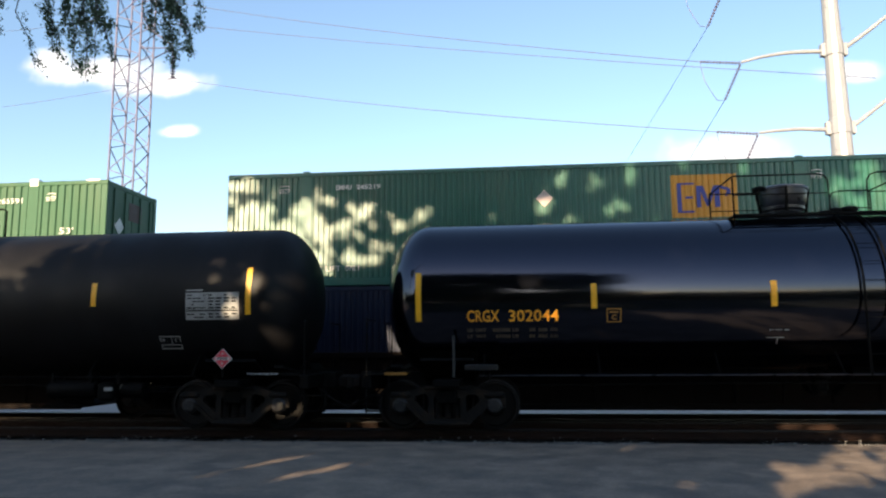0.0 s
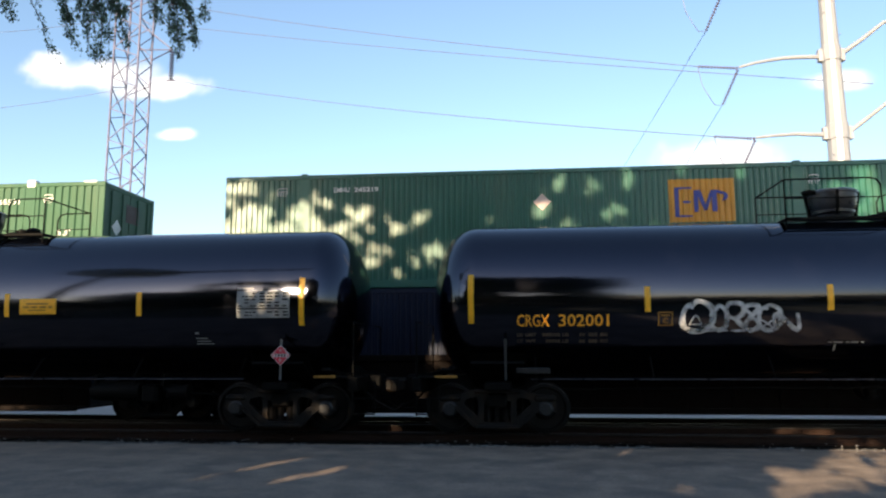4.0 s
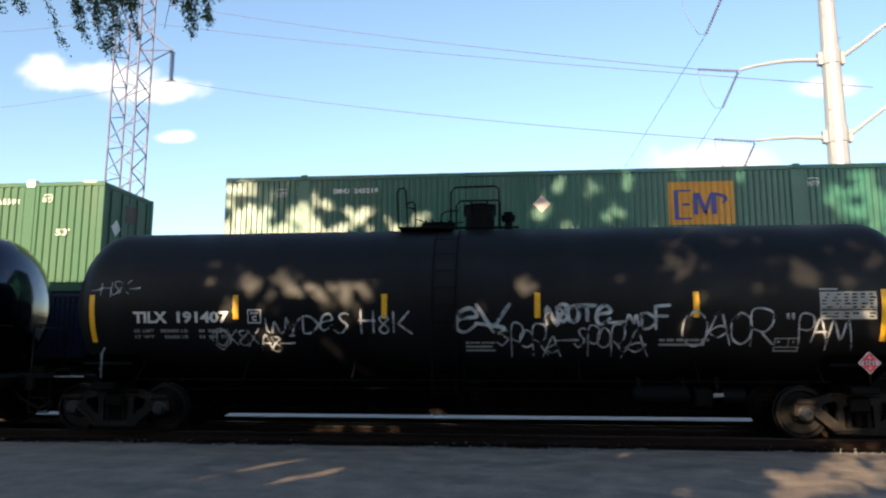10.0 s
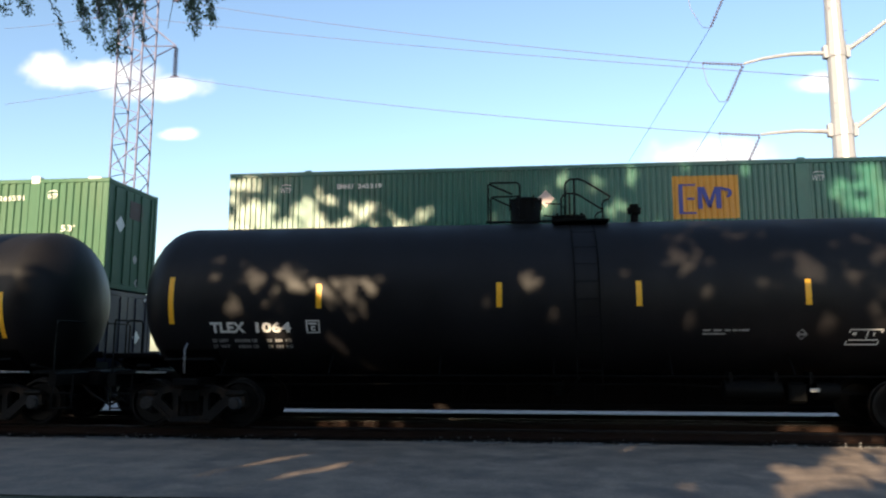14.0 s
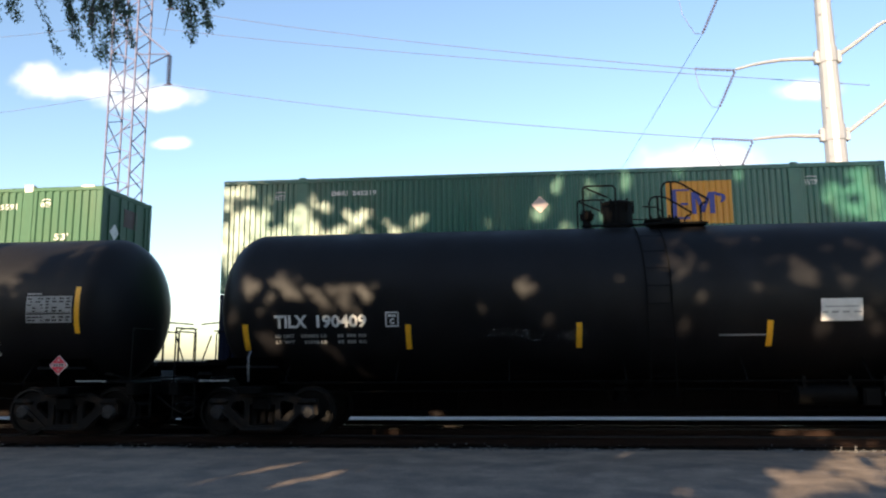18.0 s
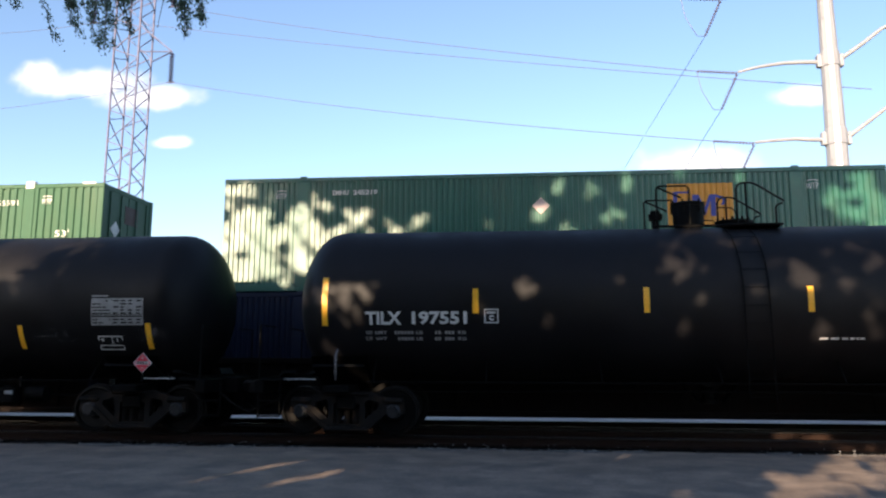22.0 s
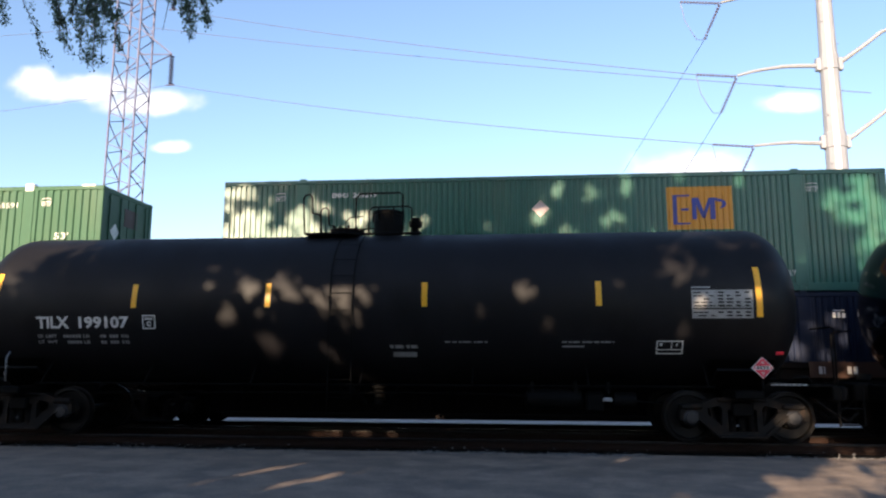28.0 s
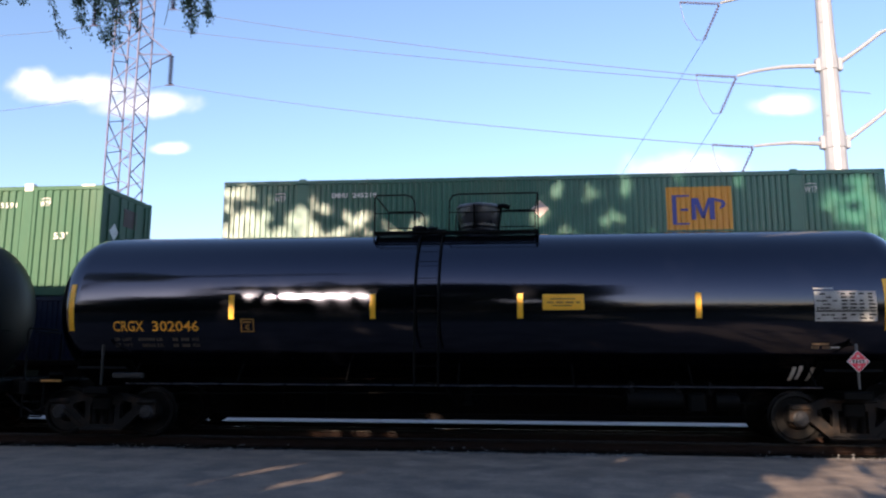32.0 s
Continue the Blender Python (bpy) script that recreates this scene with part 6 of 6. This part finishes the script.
def trees():
    shade_tree(-5.5, -22.5, [((-10.6, -22.2, 8.2), (4.4, 2.4, 4.6)), ((-5.8, -22.4, 10.2), (4.6, 2.6, 4.6)), ((-5.0, -22.4, 6.4), (5.0, 2.6, 4.0)), ((-1.4, -22.6, 9.6), (3.8, 2.4, 4.8)), ((-0.6, -22.4, 6.0), (4.0, 2.2, 3.6)), ((-8.5, -22.0, 4.4), (5.5, 2.2, 2.6)), ((-8.4, -22.4, 11.2), (4.2, 2.4, 3.4)), ((-3.6, -22.4, 11.6), (4.2, 2.4, 3.4)), ((0.8, -22.5, 10.6), (3.4, 2.2, 3.6)), ((-13.1, -22.3, 11.0), (2.7, 2.2, 2.7))], "broad leafy shade tree across the lane", 5, 104000)
    shade_tree(-16.5, -22.8, [((-16.2, -22.6, 5.0), (4.4, 2.6, 3.2)), ((-14.0, -22.4, 6.0), (3.0, 2.2, 3.0))], "lower leafy tree across the lane", 6, 20000)
    shade_tree(2.2, -23.0, [((1.6, -22.8, 8.4), (2.0, 2.0, 4.6)), ((1.4, -22.6, 4.6), (1.9, 1.8, 2.6))], "thin leafy tree across the lane", 8, 11000)


BRANCH = []


def near_tree():
    """A tree beside the lane; only the tips of one hanging bough come into view."""
    rng, nr = random.Random(17), np.random.default_rng(17)
    base = Vector((-14.0, -10.2, GROUND - 0.2))
    t = thing("tree", "tree beside the lane with hanging leafy boughs", "tree", base)
    bm = bmesh.new()
    tube(bm, [(0, 0, -0.1), (0.06, 0, 1.0), (0.0, 0.1, 2.6), (0.2, 0.1, 4.4), (0.5, 0.2, 6.6), (0.7, 0.3, 9.9)], 0.30, 12, 0.12)
    part("trunk", bm, BARK, t, smooth=True)
    # two boughs hang from limbs above the view; each sways as one piece
    boughs = (((-6.05, -9.6, 7.2), ((-0.92, -1.53, -0.88, 9), (-0.76, -1.5, -0.75, 9), (-0.4, -1.85, -0.66, 6), (-0.56, -1.55, -0.6, 4), (-0.08, -1.74, -0.2, 15), (0.06, -1.73, -0.08, 15), (0.14, -1.7, 0.08, 13), (0.29, -1.64, 0.19, 13), (0.48, -1.59, 0.38, 10), (0.29, -1.99, 0.44, 12), (0.41, -1.92, 0.5, 13), (0.57, -2.19, 0.42, 13), (0.47, -2.07, 0.55, 13), (0.77, -1.89, 0.43, 11), (0.67, -1.78, 0.46, 11))),
              ((-4.56, -9.6, 7.1), ((-0.15, -1.86, -0.16, 8), (-0.12, -1.5, -0.22, 9), (0.0, -1.84, -0.09, 12), (0.05, -1.64, -0.03, 12), (0.25, -1.68, 0.03, 12), (0.38, -1.78, 0.08, 15), (0.42, -1.42, 0.3, 9), (0.15, -1.5, 0.05, 10))))
    for piv, tips in boughs:
        piv = Vector(piv)
        bm = bmesh.new()
        limb(bm, (0.7, 0.3, 9.6), piv - base + Vector((0, 0, 2.9)), 0.13, 0.05, 0.2, rng)
        part("limb", bm, BARK, t, smooth=True)
        b = part("bough", bmesh.new(), BARK, t, "hanging leafy bough swaying in the wind", at=Matrix.Translation(piv - base))
        bm = bmesh.new()
        cents, sizes = [], []
        for x, z, x0, k in tips:
            y = rng.uniform(-0.35, 0.35)
            a, h, e = Vector((0, 0, 0)), Vector((x0, y * 0.7, max(-1.1, z + 0.62))), Vector((x, y, z))
            m = h.lerp(e, 0.5) + Vector((0.04 * (1 if x > x0 else -1), 0, 0.03))
            tube(bm, [Vector((0, 0, 2.9)), a, a.lerp(h, 0.5) + Vector((x0 * 0.2, 0, 0.05)), h, m, e], 0.013, 5, 0.003)
            # leaves sit in small tufts along the twig
            tufts = [(f, rng.gauss(0, 0.035), rng.gauss(0, 0.06)) for f in [rng.uniform(-0.75, 0.97) for _ in range(int(k * 1.8))]]
            for i in range(k * 48):
                f, ox, oy = rng.choice(tufts)
                f = min(1.0, f + rng.gauss(0, 0.05))
                q = a.lerp(h, 1 + f) if f < 0 else h.lerp(m, f * 2) if f < 0.5 else m.lerp(e, f * 2 - 1)
                w = 1.0 if f < 0.5 else 1.35 - 0.7 * f
                cents.append(q + Vector((ox * w + rng.gauss(0, 0.024) * w, oy + rng.gauss(0, 0.04), rng.gauss(-0.01, 0.028))))
                sizes.append(rng.uniform(0.013, 0.027))
        b.data = finish("bough", bm, BARK)
        part("leaves", leaf_mesh("leaves", np.array([tuple(c) for c in cents]), np.array(sizes), nr, 0.5), None, b, "small drooping green leaves")
        BRANCH.append((b, piv - base))
    # crown out of view
    q = nr.uniform(-1, 1, size=(9000, 3))
    q = q[(q ** 2).sum(1) < 1] * np.array((2.0, 1.8, 1.3)) + np.array((0.0, -0.6, 10.9))
    world_q = q + np.array(base)
    q = q[(~lit_mask(world_q, 0.05)) & (q[:, 0] < 2.0)]
    part("crown", leaf_mesh("crown", q, nr.uniform(0.05, 0.10, len(q)), nr, 0.2), None, t)


def added_shrubs():
    """Unseen shrubs under and beyond the shade trees, added to darken the tanks' reflection."""
    nr = np.random.default_rng(29)
    n = 30000
    x = nr.uniform(-48, 44, n)
    top = 3.3 + 0.5 * np.sin(x * 0.9) + 0.35 * np.sin(x * 2.3 + 1) - 0.7 * (x > 6)
    y = -22.6 + nr.normal(0, 0.8, n)
    z = -0.45 + nr.uniform(0, 1, n) ** 0.85 * top * (1 - 0.06 * (y + 22.6) ** 2)
    p = np.stack([x, y, z], 1)
    p = p[~lit_mask(p, 0.08)]
    me = leaf_mesh("shrubs", p, nr.uniform(0.16, 0.32, len(p)), nr, 0.0, LEAF_DARKENED)
    tagged(new("shrubs", me), "unseen dense dark green shrubs, added to darken reflections", "shrubs", kind="stuff")


def distant_woods():
    """A dark belt of far trees all round, low over the horizon."""
    nr = np.random.default_rng(23)
    n = 12000
    a = nr.uniform(1.05 * math.pi, 1.95 * math.pi, n)
    r = nr.uniform(0, 1, n)
    back = np.sin(a) < -0.1
    dist = np.where(back, 62 + 16 * r, 330 + 60 * r)
    top = np.where(back, np.where(a < 1.56 * math.pi, 8.5, 3.2) + 1.2 * np.sin(a * 23) + 0.9 * np.sin(a * 61), 3.0 + 1.5 * np.sin(a * 31))
    z = nr.uniform(0, 1, n) ** 0.7 * top - 0.4
    p = np.stack([dist * np.cos(a), dist * np.sin(a) - 5, z], 1)
    s = np.where(back, nr.uniform(0.7, 1.5, n), nr.uniform(1.5, 3.0, n))
    me = leaf_mesh("distant_woods", p, s, nr, 0.0, LEAF_DARKENED)
    tagged(new("distant_woods", me), "low dark belt of trees behind the lane", "woods", kind="stuff")


# ---- clouds ----
def cloud_material(name, sx, sz, seed, soft):
    m, tree, p = nodes_of(name)
    n, l = tree.nodes, tree.links
    tc = n.new("ShaderNodeTexCoord")
    mp = n.new("ShaderNodeMapping")
    mp.inputs["Scale"].default_value = (1 / sx, 0, 1 / sz)
    l.new(tc.outputs["Object"], mp.inputs[0])
    ln = n.new("ShaderNodeVectorMath")
    ln.operation = "LENGTH"
    l.new(mp.outputs[0], ln.inputs[0])
    no = n.new("ShaderNodeTexNoise")
    no.noise_dimensions = "4D"
    no.inputs["W"].default_value, no.inputs["Scale"].default_value, no.inputs["Detail"].default_value, no.inputs["Roughness"].default_value = seed, 0.016, 5, 0.5
    l.new(tc.outputs["Object"], no.inputs["Vector"])
    mad = n.new("ShaderNodeMath")
    mad.operation = "MULTIPLY_ADD"
    mad.inputs[1].default_value = 1.2
    l.new(no.outputs[0], mad.inputs[0])
    sub = n.new("ShaderNodeMath")
    sub.operation = "SUBTRACT"
    sub.inputs[0].default_value = 0.87
    l.new(ln.outputs["Value"], sub.inputs[1])
    l.new(sub.outputs[0], mad.inputs[2])
    mr = n.new("ShaderNodeMapRange")
    mr.interpolation_type = "SMOOTHSTEP"
    mr.inputs[1].default_value, mr.inputs[2].default_value = 0.18, 0.18 + soft
    l.new(mad.outputs[0], mr.inputs[0])
    # The cloud gives off its own white, standing in for sunlight on it.
    em, tr, mx = n.new("ShaderNodeEmission"), n.new("ShaderNodeBsdfTransparent"), n.new("ShaderNodeMixShader")
    em.inputs[0].default_value, em.inputs[1].default_value = (1.0, 0.98, 0.96, 1), 0.42
    l.new(mr.outputs[0], mx.inputs[0])
    l.new(tr.outputs[0], mx.inputs[1])
    l.new(em.outputs[0], mx.inputs[2])
    l.new(mx.outputs[0], n["Material Output"].inputs[0])
    return m


CLOUDS = []


def clouds():
    for k, (x, z, w, h, soft, drift, fall) in enumerate(((-1088, 678, 58, 36, 0.9, -33, -36), (-965, 650, 150, 34, 0.9, -31, -31), (-812, 612, 118, 30, 0.9, -23, -34), (-765, 499, 50, 15, 0.9, -13, -25), (686, 568, 66, 24, 0.9, -123, -34), (433, 404, 122, 44, 0.95, -75, -10))):
        bm = bmesh.new()
        n, mm = 12, 6
        rows = [[bm.verts.new(((i / n * 2 - 1) * w * 1.7, 12 * (1 - (i / n * 2 - 1) ** 2) * (1 - (j / mm * 2 - 1) ** 2), (j / mm * 2 - 1) * h * 1.8)) for i in range(n + 1)] for j in range(mm + 1)]
        quads(bm, rows)
        c = whole("cloud", bm, cloud_material("self-lit cloud white", w, h, 3.1 + k * 5.7, soft), "small white fair-weather cloud drifting in the sky", "cloud", "clouds", smooth=True)
        CLOUDS.append((c, x, 1482.0, z, drift, fall))


# ---- what moves ----
# seconds, metres that the train has come along its track
COME = (
    (0, 25.737), (0.5, 23.552), (1, 21.356), (1.5, 19.307), (2, 17.121), (2.5, 14.919), (3, 12.900), (3.5, 10.710), (5.5, 2.210), (6, 0.026),
    (6.5, -2.163), (7, -4.188), (7.5, -6.352), (8, -8.505), (8.5, -10.561), (9, -12.778), (9.5, -14.901), (10, -17.161), (10.5, -19.151),
    (11, -21.305), (11.5, -23.441), (12, -25.442), (12.5, -27.580), (13, -29.712), (13.5, -31.851), (14, -33.814), (14.5, -35.922), (16.5, -44.194),
    (17, -46.293), (17.5, -48.240), (18, -50.318), (18.5, -52.417), (19, -54.511), (19.5, -56.455), (20, -58.551), (20.5, -60.649), (21, -62.614),
    (21.5, -64.700), (22, -66.789), (22.5, -68.898), (23, -70.848), (23.5, -72.937), (24, -75.023), (24.5, -77.109), (25, -79.058), (25.5, -81.151),
    (27.5, -89.346), (28, -91.429), (28.5, -93.373), (29, -95.461), (29.5, -97.536), (30, -99.477), (30.5, -101.559), (31, -103.641),
    (31.5, -105.730), (32, -107.662),
)


def travel(t):
    """How far the train has come along its track, in metres."""
    k = max(1, min(len(COME) - 2, sum(1 for r in COME if r[0] <= t)))
    (t0, d0), (t1, d1) = COME[k - 1], COME[k]
    return d0 + (d1 - d0) * (t - t0) / (t1 - t0)


def motions():
    for car, x in CARS:
        walk(car, [(t, pose(x + d, Y_NEAR, 0)) for t, d in COME])
    beats = [4 * k / 30 for k in range(241)]
    for w in WHEELS:
        at = w.matrix_basis.translation.copy()
        walk(w, [(t, Matrix.Translation(at) @ Matrix.Rotation(travel(t) / 0.457, 4, "Y")) for t in beats])
    for c, x, y, z, drift, fall in CLOUDS:
        walk(c, [(0.0, pose(x, y, z)), (32.0, pose(x + drift, y, z + fall))])
    for (b, at), sway in zip(BRANCH, (SWAY_LONG, SWAY_SHORT)):
        walk(b, [(t, pose(at.x + dx, at.y, at.z + dz)) for t, dx, dz in sway])


# seconds, shift along the lane, shift upwards of each hanging bough in the wind
SWAY_LONG = ((0, -0.317, -0.29), (1, -0.149, -0.213), (2, 0.018, -0.027), (3, -0.106, -0.056), (6, -0.125, -0.143), (7, -0.073, -0.139), (8, 0.007, -0.106), (9, -0.062, -0.032), (10, 0.009, -0.005), (11, -0.006, -0.008), (12, 0.02, 0.028), (13, 0.0, 0.0), (14, 0.038, -0.078), (17, -0.061, -0.084), (18, -0.017, -0.049), (19, -0.077, -0.107), (20, -0.058, -0.07), (21, 0.042, -0.009), (22, -0.079, 0.089), (22.6, 0.085, 0.107), (23, -0.275, -0.132), (24, -0.135, -0.102), (25, -0.027, -0.013), (28, -0.215, -0.089), (29, -0.587, -0.275), (30, -0.213, -0.05), (31, -0.321, -0.117), (31.3, -0.2, 0.007), (31.6, -0.108, 0.32), (32, 0.009, 0.162))
SWAY_SHORT = ((0, -0.24, -0.419), (1, -0.339, -0.449), (2, -0.001, -0.04), (3, -0.083, -0.171), (6, -0.216, -0.32), (7, -0.11, -0.126), (8, -0.017, -0.056), (9, -0.068, -0.113), (10, -0.012, -0.012), (11, 0.01, -0.026), (12, 0.015, -0.009), (13, 0.0, 0.0), (14, -0.01, -0.054), (17, -0.068, -0.051), (18, 0.026, -0.049), (19, -0.079, -0.166), (20, -0.087, -0.155), (21, 0.075, 0.042), (22, -0.093, 0.026), (22.6, 0.01, 0.059), (23, -0.158, -0.15), (24, -0.125, -0.165), (25, -0.06, -0.039), (28, -0.029, 0.023), (29, -0.27, -0.376), (30, -0.045, 0.033), (31, -0.455, -0.294), (31.3, -0.475, -0.186), (31.6, -0.007, 0.043), (32, -0.006, 0.087))

ground_sheet()
road_slab()
verge()
far_lane()
ballast_bed()
tracks()
upper_containers()
lower_containers()
well_car(0.0, "dark brown well car carrying stacked containers", (-1, 1))
well_car(-19.44, "dark brown well car with stacked containers, coupled behind", (-1,))
train()
join_caps()
steel_pole()
lattice_tower()
wires()
trees()
added_shrubs()
near_tree()
distant_woods()
clouds()
gravel_edge()
motions()
